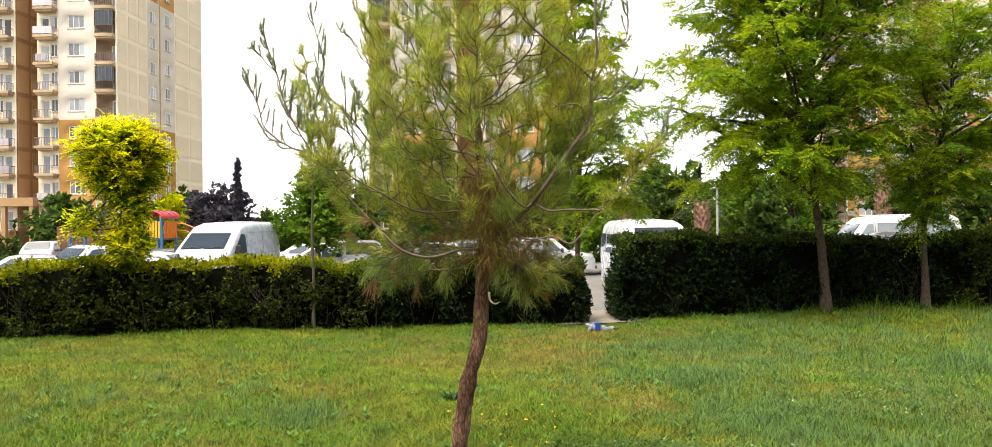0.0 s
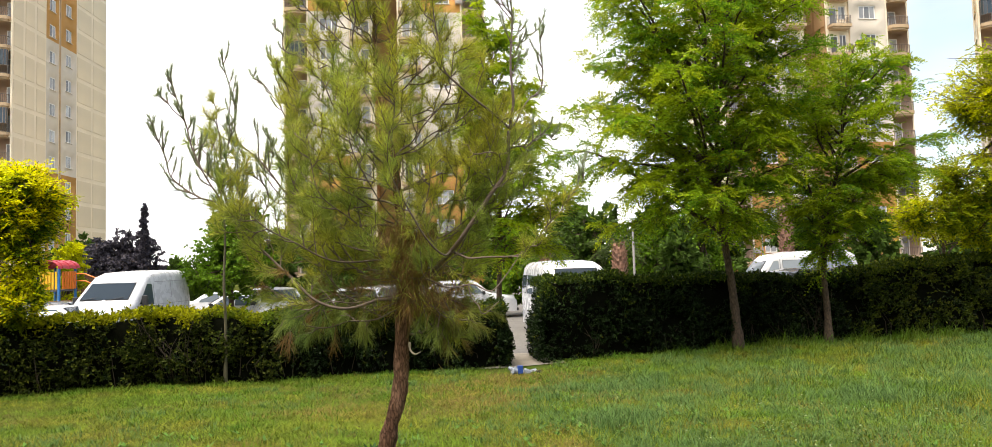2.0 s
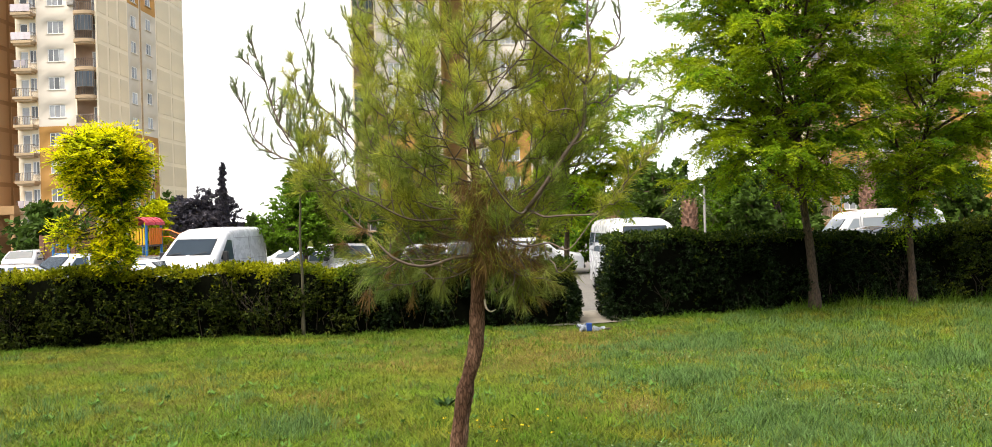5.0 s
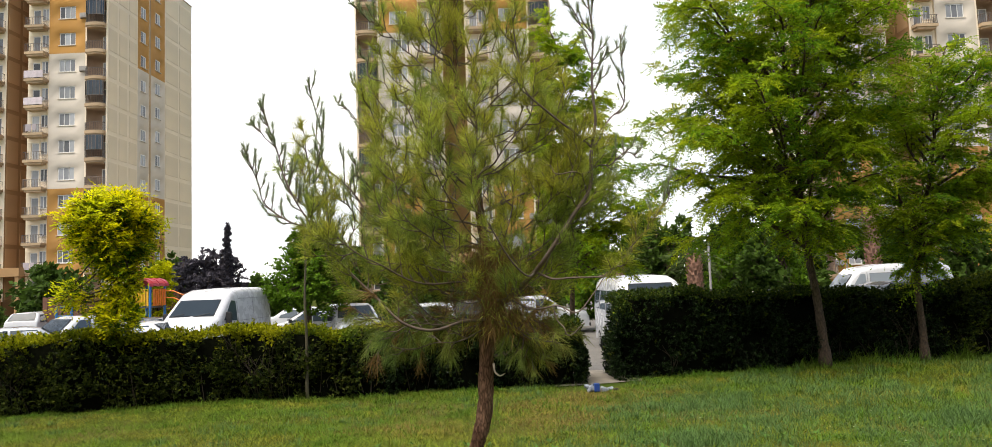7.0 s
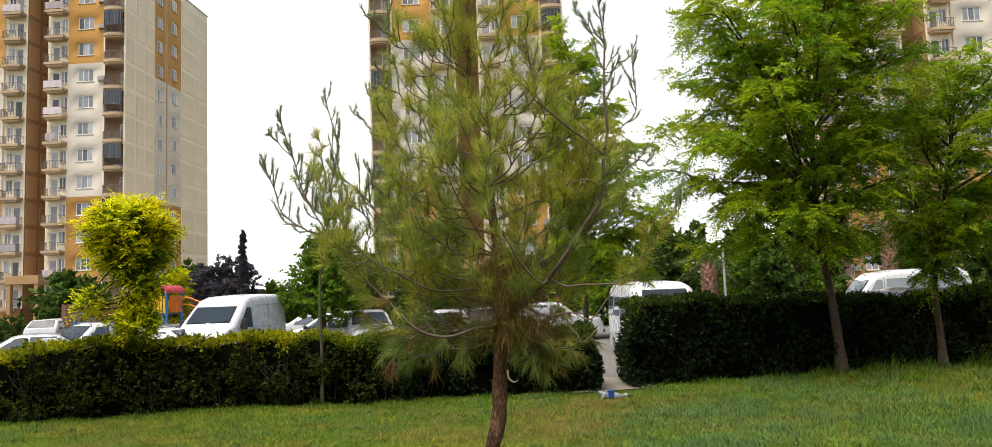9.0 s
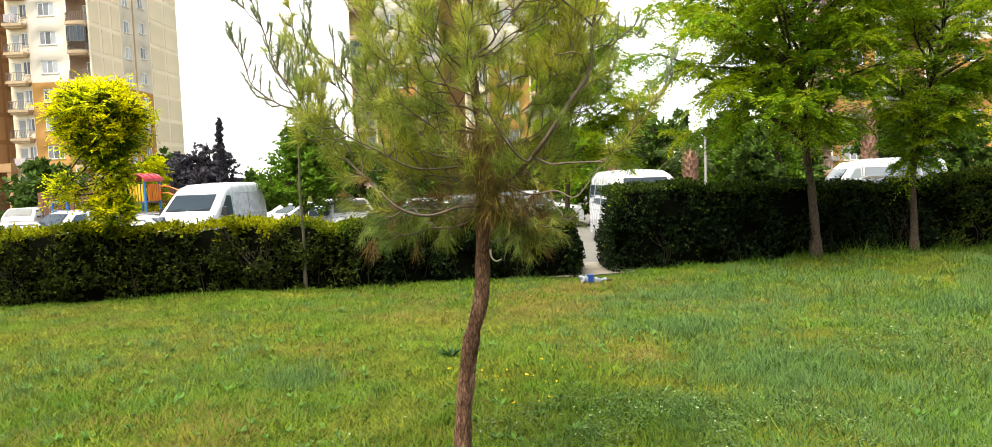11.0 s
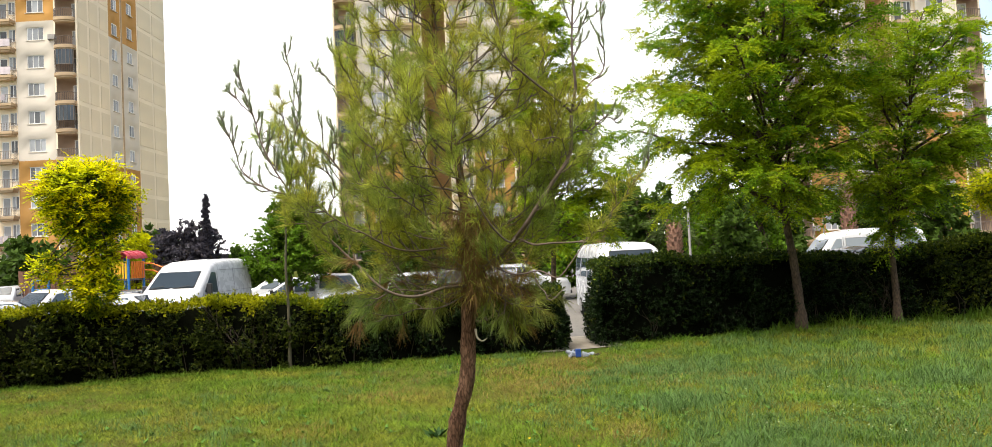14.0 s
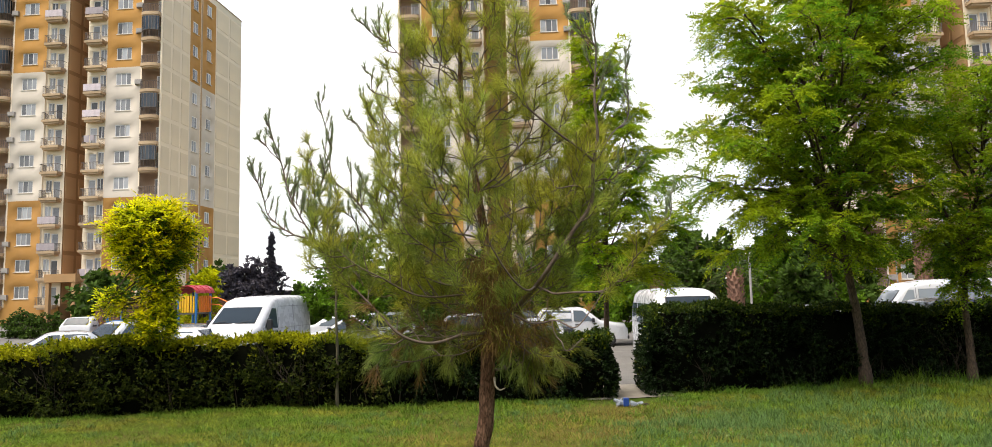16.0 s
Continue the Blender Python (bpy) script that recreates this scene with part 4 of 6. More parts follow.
        tube(bm, pts, list(np.linspace(0.0034, 0.0018, len(pts))), 4)
    part("brushwood", bm, "bark_limb", root)
    # needles stand off the shoots in open brushes
    groups = {"needle": [], "needle_tip": [], "needle_dry": [], "needle_low": []}
    for pts, kind in tufts:
        l = np.linalg.norm(np.diff(pts, axis=0), axis=1).sum()
        n = int({"short": 640, "long": 660, "low": 620}[kind] * l) + {"short": 22, "long": 24, "low": 24}[kind]
        t = r.uniform(0.0, 1, n) ** 0.8
        f = t * (len(pts) - 1)
        i = np.minimum(f.astype(int), len(pts) - 2)
        base = pts[i] + (pts[i + 1] - pts[i]) * (f - i)[:, None]
        d = unit(pts[i + 1] - pts[i])
        o = across(d, r)
        open_ = {"short": 0.42, "long": 0.95, "low": 0.75}[kind]
        way = unit(d * 0.9 + o * open_ * r.uniform(0.35, 1.5, (n, 1)) + [0, 0, {"short": 0.12, "long": 0.0, "low": -0.55}[kind]])
        ln = r.uniform(0.05, 0.11, n) * {"short": 0.47, "long": 0.92, "low": 1.0}[kind]
        u = r.uniform()
        key = "needle_tip" if kind == "short" else "needle" if kind == "long" else "needle_dry" if u < 0.25 else "needle_low"
        groups[key].append((base, way, ln))
    # dry needles caught round the stem
    n = 7000
    h = r.uniform(1.36, 1.80, n)
    c = np.stack([np.interp(h, [1.3, 1.5, 2.0], [0.0, 0.01, -0.03]), np.zeros(n), h + lift], -1)
    o = r.normal(0, 1, (n, 3)) * [1, 1, 0.1]
    base = c + unit(o) * r.gamma(2, 0.052, (n, 1)) + [0.03, 0, 0]
    way = unit(unit(o) * 0.35 + [0, 0, -0.9] + r.normal(0, 0.45, (n, 3)))
    groups["needle_dry"].append((base[:5600], way[:5600], r.uniform(0.07, 0.12, 5600)))
    groups["needle"].append((base[5600:], way[5600:], r.uniform(0.07, 0.12, n - 5600)))
    names = {"needle": "needles", "needle_tip": "tip_needles", "needle_dry": "dry_needles", "needle_low": "old_needles"}
    for key, rows in groups.items():
        b, wv, ln = (np.concatenate([g[k] for g in rows]) for k in range(3))
        hang(names[key], needle_mesh(names[key], b, wv, across(wv, r), ln, 0.0021), key, root, "brown dead needles hung round the stem" if key == "needle_dry" else "")
    return root


pine()

# ---- broadleaf trees ----
def tree(name, foot, trunk, limbs, clumps, leaf, label, seed, leaf_kind="pinnate", bark="bark", twig_leaves=16, leaflets=13, size=0.036, girth=0.09, droop=0.15, lie=0.35, ragged=0.16, category="tree", group="", old=""):
    """A tree at foot. trunk: points from the foot up; limbs: how many; clumps: ellipsoids (x, y, z, rx, ry, rz, twigs)
    of the crown; old: darker leaf colour standing for crown shade.
    """
    r = np.random.default_rng(seed)
    gz = float(ground_z(foot[0], foot[1]))
    root = thing(name, pose(foot[0], foot[1], gz), label, category, group)
    line = smooth_line(trunk, 26)
    bm = bmesh.new()
    tube(bm, line, list(np.linspace(girth, girth * 0.45, len(line)) * (1 + 0.05 * np.sin(np.arange(len(line)) * 1.7)) + np.where(np.arange(len(line)) < 3, girth * 0.25, 0)), 10)
    part("trunk", bm, bark, root, smooth=True)
    ends, twig_bm, joints = [], bmesh.new(), []
    for cx, cy, cz, rx, ry, rz, count in clumps:
        c = np.array([cx, cy, cz])
        s = line[int(r.integers(int(len(line) * 0.55), len(line)))] if len(joints) else line[-1]
        for k in range(max(1, limbs)):
            d = unit(r.normal(size=3))
            e = c + d * [rx, ry, rz] * 0.55
            start = line[int(r.integers(int(len(line) * 0.6), len(line)))]
            mid = (start + e) / 2 + [0, 0, -0.06 * np.linalg.norm(e - start)] + r.normal(0, 0.06, 3)
            pts = smooth_line([start, mid, e], 14)
            joints.append(pts)
            b = bmesh.new()
            tube(b, pts, list(np.linspace(girth * 0.36, girth * 0.10, len(pts))), 7)
            part("limb", b, bark, root, smooth=True)
        mine = np.concatenate(joints[-max(1, limbs):])
        for k in range(count):
            d = unit(r.normal(size=3))
            e = c + d * [rx, ry, rz] * r.uniform(0.35, 1.06) ** 0.5
            lump = 1 + ragged * math.sin(e[0] * 3.1 + seed) * math.sin(e[2] * 2.7 + seed) + r.normal(0, 0.07)
            e = c + (e - c) * min(lump, 1.04 + 0.5 * ragged)
            s = mine[int(np.argmin(np.linalg.norm(mine - e, axis=1)))]
            mid = (s + e) / 2 + [0, 0, 0.05]
            pts = smooth_line([s, mid, e], 6 if leaf_kind == "pinnate" else 4)
            tube(twig_bm, pts, list(np.linspace(0.009, 0.003, len(pts))), 4 if leaf_kind == "pinnate" else 3, cap=False)
            ends.append((s, mid, e))
    part("brushwood", twig_bm, bark, root)
    S, Mi, E = (np.array([q[k] for q in ends]) for k in range(3))
    n = len(E)
    # stalks of leaves along the outer part of every twig
    m = twig_leaves
    t = r.uniform(0.25, 1.0, (n, m))[..., None]
    p = (1 - t) ** 2 * S[:, None] + 2 * t * (1 - t) * Mi[:, None] + t * t * E[:, None]
    far = unit(E - S)[:, None]
    flat = r.normal(size=(n, m, 3)) * [1, 1, lie]
    way = unit(far * 0.55 + unit(flat) * 0.9 + [0, 0, -droop])
    p, way = p.reshape(-1, 3), way.reshape(-1, 3)
    if leaf_kind == "pinnate":
        up = unit(np.cross(way, across(way, r)) * 0.4 + [0, 0, 1.0])
        side = unit(np.cross(way, up))
        k = leaflets
        u = np.linspace(0.12, 1, k)
        sgn = np.where(np.arange(k) % 2, 1.0, -1.0)
        stalk = size * 0.33 * leaflets * r.uniform(0.7, 1.2, len(p))
        base = p[:, None] + way[:, None] * (u[None, :, None] * stalk[:, None, None]) + np.array([0, 0, -1.0]) * (u ** 2)[None, :, None] * stalk[:, None, None] * 0.22
        lw = unit(side[:, None] * sgn[None, :, None] * np.where(np.arange(k) == k - 1, 0, 1)[None, :, None] + way[:, None] * 0.6 + r.normal(0, 0.12, (len(p), k, 3)))
        ls = unit(np.cross(lw, up[:, None] + r.normal(0, 0.3, (len(p), k, 3))))
        b, lw, ls = base.reshape(-1, 3), lw.reshape(-1, 3), ls.reshape(-1, 3)
        if old:
            # greener leaves sit lower and deeper, darkened for crown shade; golden ones at the ends
            shaded = np.repeat(t.reshape(-1) + r.normal(0, 0.10, len(p)) + np.where(p[:, 2] < 2.0, 0.12, np.clip(0.30 * (p[:, 2] - 2.6), -0.3, 0.25)) < (0.64 if leaf == "leaf_yel" else 0.5), k)
            hang("older_leaves", leaf_mesh("older_leaves", b[shaded], lw[shaded], ls[shaded], size * r.uniform(0.75, 1.2, int(shaded.sum())), size * 0.5), old, root, "greener inner leaves, darkened as in crown shade")
            b, lw, ls = b[~shaded], lw[~shaded], ls[~shaded]
        me = leaf_mesh("crown", b, lw, ls, size * r.uniform(0.75, 1.2, len(b)), size * 0.5)
    else:
        me = leaf_mesh("crown", p, way, across(way, r), size * r.uniform(0.7, 1.3, len(p)), size * 0.6 * r.uniform(0.7, 1.2, len(p)))
    hang("crown", me, leaf, root)
    return root


def near(x, y, *clumps):
    """Crown clumps given in the world, turned to places from the tree's foot."""
    g = float(ground_z(x, y))
    return [(c[0] - x, c[1] - y, c[2] - g, *c[3:]) for c in clumps]


def locust(foot, trunk, fork, heights, west, east, boughs, label, seed, size=0.056, leaflets=13, girth=0.08, bright=0.34, depth=0.75):
    """A locust with a fan of rising boughs. west, east: how far the crown reaches at the heights; its boughs bear arching branchlets with feathered leaves."""
    r = np.random.default_rng(seed)
    gz = float(ground_z(foot[0], foot[1]))
    root = thing("locust_tree", pose(foot[0], foot[1], gz), label, "tree", "locust trees")
    line = smooth_line(trunk, 30)
    bm = bmesh.new()
    k = np.arange(len(line))
    tube(bm, line, list(np.linspace(girth, girth * 0.25, len(line)) * (1 + 0.05 * np.sin(k * 1.7)) + np.where(k < 3, girth * 0.25, 0)), 12)
    part("trunk", bm, "bark", root, smooth=True)
    twig_bm, stalks = bmesh.new(), []
    for k in range(boughs):
        u = (k + 0.5) / boughs
        z = heights[0] + (heights[-1] - heights[0]) * u
        a = k * 2.39996 + r.normal(0, 0.25)
        wide = np.interp(z, heights, east) if math.cos(a) > 0 else np.interp(z, heights, west)
        reach = (wide * abs(math.cos(a)) + 0.5 * (np.interp(z, heights, east) + np.interp(z, heights, west)) * depth * (1 - abs(math.cos(a)))) * r.uniform(0.62, 1.04)
        axis_at = line[int(np.argmin(np.abs(line[:, 2] - min(z, line[-1][2]))))]
        end = np.array([axis_at[0] + reach * math.cos(a), axis_at[1] + reach * math.sin(a), z + r.normal(0, 0.28)])
        hs = min(max(z - 0.75 * reach + r.normal(0, 0.15), fork + r.uniform(-0.15, 1.0)), line[-1][2])
        start = line[int(np.argmin(np.abs(line[:, 2] - hs)))]
        run = np.linalg.norm(end - start)
        p1 = start + (end - start) * 0.35 + [0, 0, 0.10 * run] + r.normal(0, 0.05, 3)
        p2 = start + (end - start) * 0.75 + [0, 0, 0.11 * run] + r.normal(0, 0.06, 3)
        pts = smooth_line([start, p1, p2, end], 18)
        b = bmesh.new()
        tube(b, pts, list(np.linspace(girth * 0.16 + 0.008 * run, 0.005, len(pts))), 6)
        part("limb", b, "bark", root, smooth=True)
        s, turn = 0.28 + r.uniform(0, 0.08), 1
        while s < 1.0:
            p, d, total = along(pts, s)
            side = unit(np.cross(d, [0, 0, 1.0])) * turn
            l = r.uniform(0.32, 0.72) * (1.1 - 0.45 * s) * min(1, 0.5 + 0.3 * run)
            w = unit(d * 0.7 + side * r.uniform(0.4, 1.2) + [0, 0, r.uniform(-0.6, 0.55)])
            q = smooth_line([p, p + w * l * 0.55 + [0, 0, 0.06 * l], p + w * l + [0, 0, -0.12 * l]], 7)
            tube(twig_bm, q, list(np.linspace(0.006, 0.002, len(q))), 3, cap=False)
            # a paler leaf copy, likelier higher up, puts sunlight into the colour
            stalks.append((q, l, r.uniform() < bright * (0.5 + u)))
            s, turn = s + 0.095 / total * r.uniform(0.7, 1.4), -turn
        stalks.append((pts[-8:], 0.35, r.uniform() < bright * (0.5 + u)))
    part("brushwood", twig_bm, "bark", root)
    groups = {False: [], True: []}
    for q, l, young in stalks:
        m = max(5, int(l / 0.034))
        f = np.linspace(0.15, 0.999, m) * (len(q) - 1)
        i = f.astype(int)
        base = q[i] + (q[i + 1] - q[i]) * (f - i)[:, None]
        d = unit(q[i + 1] - q[i])
        side = unit(np.cross(d, [0, 0, 1.0])) * np.where(np.arange(m) % 2, 1.0, -1.0)[:, None]
        way = unit(d * 0.7 + side * r.uniform(0.3, 1.0, (m, 1)) + r.normal(0, 0.22, (m, 3)) + [0, 0, 0.22])
        groups[young].append((base, way))
    for young, rows in groups.items():
        p, way = (np.concatenate([g[k] for g in rows]) for k in range(2))
        up = unit(r.normal(0, 0.6, p.shape) + [0, 0, 1.0])
        side = unit(np.cross(way, up))
        n, k = len(p), leaflets
        t = np.linspace(0.15, 1, k)
        sgn = np.where(np.arange(k) % 2, 1.0, -1.0) * (np.arange(k) < k - 1)
        stalk = (size * 0.34 * leaflets * r.uniform(0.65, 1.2, n))[:, None, None]
        base = p[:, None] + way[:, None] * t[None, :, None] * stalk + np.array([0, 0, -1.0]) * (t ** 2)[None, :, None] * stalk * r.uniform(0.15, 0.75, (n, 1, 1))
        lw = unit(side[:, None] * sgn[None, :, None] + way[:, None] * 0.55 + [0, 0, -0.12] + r.normal(0, 0.12, (n, k, 3)))
        ls = unit(np.cross(lw, up[:, None] + r.normal(0, 0.25, (n, k, 3))))
        b, lw, ls = base.reshape(-1, 3), lw.reshape(-1, 3), ls.reshape(-1, 3)
        hang("crown", leaf_mesh("crown", b, lw, ls, size * r.uniform(0.8, 1.25, len(b)), size * 0.5), "leaf_lit" if young else "leaf_loc", root, "yellow-green sprays, coloured as if sunlit" if young else "")
    return root


locust((5.62, 12.45), [(0, 0, -0.05), (-0.03, 0, 0.6), (-0.08, 0, 1.2), (-0.17, 0, 1.9), (-0.22, 0, 2.6), (-0.22, 0, 3.6), (-0.2, 0, 5.0), (-0.1, 0, 6.3)], 2.1,
       (1.9, 2.4, 3.1, 4.3, 5.2, 6.2, 6.8, 7.3), (1.7, 2.5, 2.8, 2.9, 2.9, 2.6, 2.0, 0.8), (0.4, 0.8, 1.3, 1.6, 1.7, 1.6, 1.2, 0.6), 100,
       "locust tree with feathery green leaves on rising boughs beside the hedge", 101, girth=0.085)
locust((7.46, 12.72), [(0, 0, -0.05), (0.0, 0, 0.6), (-0.03, 0, 1.2), (0.02, 0, 1.7), (0.15, 0, 2.4), (0.4, 0, 3.4), (0.6, 0, 4.4)], 1.3,
       (1.55, 2.0, 2.5, 3.2, 3.9, 4.6, 5.3), (0.2, 0.3, 0.9, 1.3, 1.2, 0.9, 0.4), (0.4, 0.8, 1.4, 1.8, 1.7, 1.2, 0.5), 56,
       "smaller locust tree with arching feathery branches by the hedge", 113, girth=0.07, bright=0.30)
locust((1.95, 17.4), [(0, 0, -0.05), (0.05, 0, 1.2), (0.1, 0, 2.6), (0.15, 0, 4.2), (0.1, 0, 6.2), (0.0, 0, 7.6)], 2.4,
       (2.5, 3.4, 4.6, 5.8, 6.8, 7.6, 8.4), (0.7, 0.9, 0.9, 0.9, 0.9, 0.7, 0.4), (1.3, 2.0, 2.0, 1.7, 1.3, 0.9, 0.4), 84,
       "tall slender locust tree standing behind the hedge", 127, size=0.062, leaflets=11, bright=0.4)
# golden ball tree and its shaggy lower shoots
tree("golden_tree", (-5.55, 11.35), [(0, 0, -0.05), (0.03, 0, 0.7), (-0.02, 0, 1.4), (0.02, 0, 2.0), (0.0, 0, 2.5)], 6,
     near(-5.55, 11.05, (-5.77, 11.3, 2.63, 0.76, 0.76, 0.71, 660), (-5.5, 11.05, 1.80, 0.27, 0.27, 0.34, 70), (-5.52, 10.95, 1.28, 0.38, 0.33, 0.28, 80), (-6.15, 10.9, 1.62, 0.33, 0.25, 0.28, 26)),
     "leaf_yel", "golden-leaved ball tree with shaggy shoots on its stem", 131, ragged=0.06, twig_leaves=8, leaflets=7, size=0.06, girth=0.05, droop=0.2, lie=0.8, old="leaf_shaded")
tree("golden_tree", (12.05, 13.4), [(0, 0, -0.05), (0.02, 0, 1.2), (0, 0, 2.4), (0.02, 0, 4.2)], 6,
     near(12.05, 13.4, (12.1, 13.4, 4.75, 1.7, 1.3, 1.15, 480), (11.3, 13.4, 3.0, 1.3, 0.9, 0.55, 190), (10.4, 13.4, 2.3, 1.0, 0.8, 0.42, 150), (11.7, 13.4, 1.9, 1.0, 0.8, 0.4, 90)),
     "leaf_yg", "broad golden-green tree rising above the hedge", 137, twig_leaves=10, leaflets=7, size=0.07, girth=0.10, droop=0.4, lie=0.6, old="leaf_shaded")
tree("golden_tree", (14.2, 18.2), [(0, 0, -0.05), (0.02, 0, 0.9), (0, 0, 1.8), (0.02, 0, 2.6)], 4,
     near(14.2, 18.2, (13.9, 18.2, 2.5, 1.2, 1.0, 0.7, 170), (15.6, 18.4, 2.7, 1.2, 1.0, 0.8, 150)),
     "leaf_yg", "low golden-green shrubby tree behind the hedge", 139, twig_leaves=10, leaflets=7, size=0.07, girth=0.06, droop=0.3, lie=0.6)
# slim sapling in the left hedge
tree("sapling", (-2.77, 11.49), [(0, 0, -0.05), (0.01, 0, 0.8), (-0.01, 0, 1.5), (0.01, 0, 2.1), (0, 0, 2.6)], 3,
     near(-2.77, 11.49, (-2.75, 11.3, 2.35, 0.35, 0.3, 0.35, 16)), "leaf_mid", "slim young sapling with a bare thin stem in the hedge", 149, leaf_kind="simple", twig_leaves=7, size=0.05, girth=0.026, bark="pole_bark")


def bush_tree(name, x, y, height, wide, leaf, label, seed, leafy=70, twigs=120, low=0.25, size=0.13, group="", category="tree", deep=None):
    """A farther tree: a crown of several clumps on a short trunk."""
    r = np.random.default_rng(seed)
    g = float(ground_z(x, y))
    cl, k = [], 14
    for i in range(k):
        u = (i + 0.5) / k
        z = low + (0.92 - low) * u
        room = math.sqrt(max(0.05, 1 - (2 * z - 1) ** 2)) if low < 0.1 else math.sqrt(max(0.1, 1 - (1.7 * (z - 0.55)) ** 2))
        a, q = r.uniform(0, 6.28), r.uniform(0.1, 0.6)
        rr = wide * 0.29 * (0.75 + 0.5 * room) * (0.6 if u > 0.8 else 1)
        cl.append((math.cos(a) * q * room * wide / 2, math.sin(a) * q * room * wide / 2, height * z, rr, rr, min(rr, height * 0.18), int(twigs / k)))
    return tree(name, (x, y), [(0, 0, -0.1), (0.03, 0, height * 0.2), (-0.03, 0, height * 0.45), (0, 0, height * 0.75)], 2, cl, leaf, label, seed, leaf_kind="simple", twig_leaves=leafy, size=size, girth=0.02 * height + 0.03, droop=0.1, lie=0.8, category=category, group=group)


bush_tree("green_tree", -7.3, 30.0, 5.0, 3.9, "leaf_mid", "round fresh green tree beside parked cars", 201, size=0.15, low=0.36, leafy=44, twigs=560)
for k, (x, h, w) in enumerate(((-19.2, 4.6, 4.0), (-17.5, 5.1, 4.0), (-16.2, 4.9, 3.6), (-14.4, 3.3, 3.4), (-12.6, 3.1, 3.4))):
    bush_tree("plum_tree", x, 45.5 + 0.5 * (k % 2), h, w, "leaf_pur" if k < 3 else "leaf_far", "dark purple-leaved plum tree" if k < 3 else "dark green shrub at the back of the car park", 210 + k, leafy=34, twigs=360, size=0.19, low=0.03, group="dark shrubs" if k > 2 else "plum trees")
tree("cypress", (-15.85, 44.5), [(0, 0, -0.1), (0, 0, 2.0), (0.03, 0, 4.5), (0, 0, 6.3)], 1,
     [(0.05 * math.sin(k * 2.1), 0, 0.5 + k * 0.56, 0.42 * (1 - k / 13) + 0.07, 0.4 * (1 - k / 13) + 0.07, 0.5, 22) for k in range(11)], "leaf_pur", "thin dark pointed cypress", 220, leaf_kind="simple", twig_leaves=40, size=0.16, girth=0.06, droop=-0.4, lie=0.8, ragged=0.25)
bush_tree("green_shrub", -18.7, 41.6, 4.4, 3.8, "leaf_yg", "yellow-green shrub behind the playground", 222, leafy=30, twigs=400, size=0.17, low=0.05)
for k, (x, y, h, w, lf) in enumerate(((5.2, 33, 4.6, 3.6, "leaf_mid"), (8.4, 33, 4.9, 3.6, "leaf_far"), (2.0, 36, 4.2, 4.5, "leaf_far"), (8.6, 38, 5.2, 4.2, "leaf_far"), (11.8, 34, 4.6, 3.4, "leaf_mid"), (-3.5, 37, 4.2, 4.5, "leaf_far"), (16.5, 40, 5.0, 4.5, "leaf_mid"), (21.5, 38, 4.6, 4.0, "leaf_far"), (29.5, 36, 5.5, 4.4, "leaf_far"), (-6.5, 50, 4.4, 5.0, "leaf_far"), (10.2, 27.0, 3.7, 2.2, "leaf_far"))):
    bush_tree("green_tree", x, y, h, w, lf, "leafy green tree at the edge of the car park" if lf == "leaf_mid" else "dark green tree far across the car park", 230 + k, leafy=26, twigs=290, size=0.26, low=0.08, group="car park trees")


for k, (x, y, h, w) in enumerate(((-37.0, 51, 1.7, 2.4), (-35.0, 50, 1.5, 2.4), (-33.2, 49.5, 1.8, 2.3), (-31.4, 49, 1.4, 2.2), (-29.6, 49.5, 1.6, 2.2), (-38.6, 54, 2.0, 2.6), (-34.2, 55, 1.9, 2.6), (-31.0, 54, 1.7, 2.4))):
    bush_tree("green_shrub", x, y, h, w, "leaf_far", "low dark green shrub at the foot of the tower", 290 + k, leafy=18, twigs=150, size=0.17, low=0.04, group="tower shrubs", category="shrub")
bush_tree("plum_tree", -36.9, 47.5, 3.4, 2.0, "leaf_pur", "small dark reddish-leaved tree at the tower foot", 299, leafy=26, twigs=200, size=0.15, low=0.06)
for k, (x, y, h, w) in enumerate(((-34, 58, 5.0, 7), (-27, 62, 5.6, 7), (-10.5, 58, 5.4, 6), (-5, 62, 5.6, 7), (1, 60, 5.6, 7), (7, 58, 6.0, 7), (13, 60, 6.4, 7), (19, 57, 6.2, 7), (25.5, 59, 6.2, 7), (32, 56, 6.0, 7), (39, 58, 6.0, 7), (47, 56, 6.0, 7))):
    bush_tree("green_tree", x, y, h, w, "leaf_far", "dark green tree far across the car park", 260 + k, leafy=24, twigs=170, size=0.55, low=0.04, group="car park trees")


def palm(x, y, height, seed, fronds=26, crown=1.3):
    r = np.random.default_rng(seed)
    root = thing("palm", pose(x, y, float(ground_z(x, y))), "palm with a reddish fibrous trunk and grey-green fronds", "tree", "palms")
    bm = bmesh.new()
    tube(bm, [(0, 0, -0.1), (0.02, 0, height * 0.5), (0, 0, height)], [0.24, 0.2, 0.24], 12)
    part("trunk", bm, "palm_trunk", root, smooth=True)
    # cut frond bases in a spiral
    boot = bmesh.new()
    box(boot, -0.042, 0.042, -0.035, 0.035, -0.03, 0.13)
    for v in boot.verts:
        if v.co.z > 0:
            v.co.y -= 0.09
    me = bpy.data.meshes.new("frond_base")
    boot.to_mesh(me), boot.free()
    for k in range(int(height / 0.022)):
        a = k * 2.4
        ob = hang("frond_base", me, "palm_trunk", root)
        ob.matrix_basis = Matrix.Translation((0.21 * math.cos(a), 0.21 * math.sin(a), 0.1 + k * 0.0218)) @ Matrix.Rotation(a + math.pi / 2, 4, "Z")
    b, wv, ls = [], [], []
    for k in range(fronds):
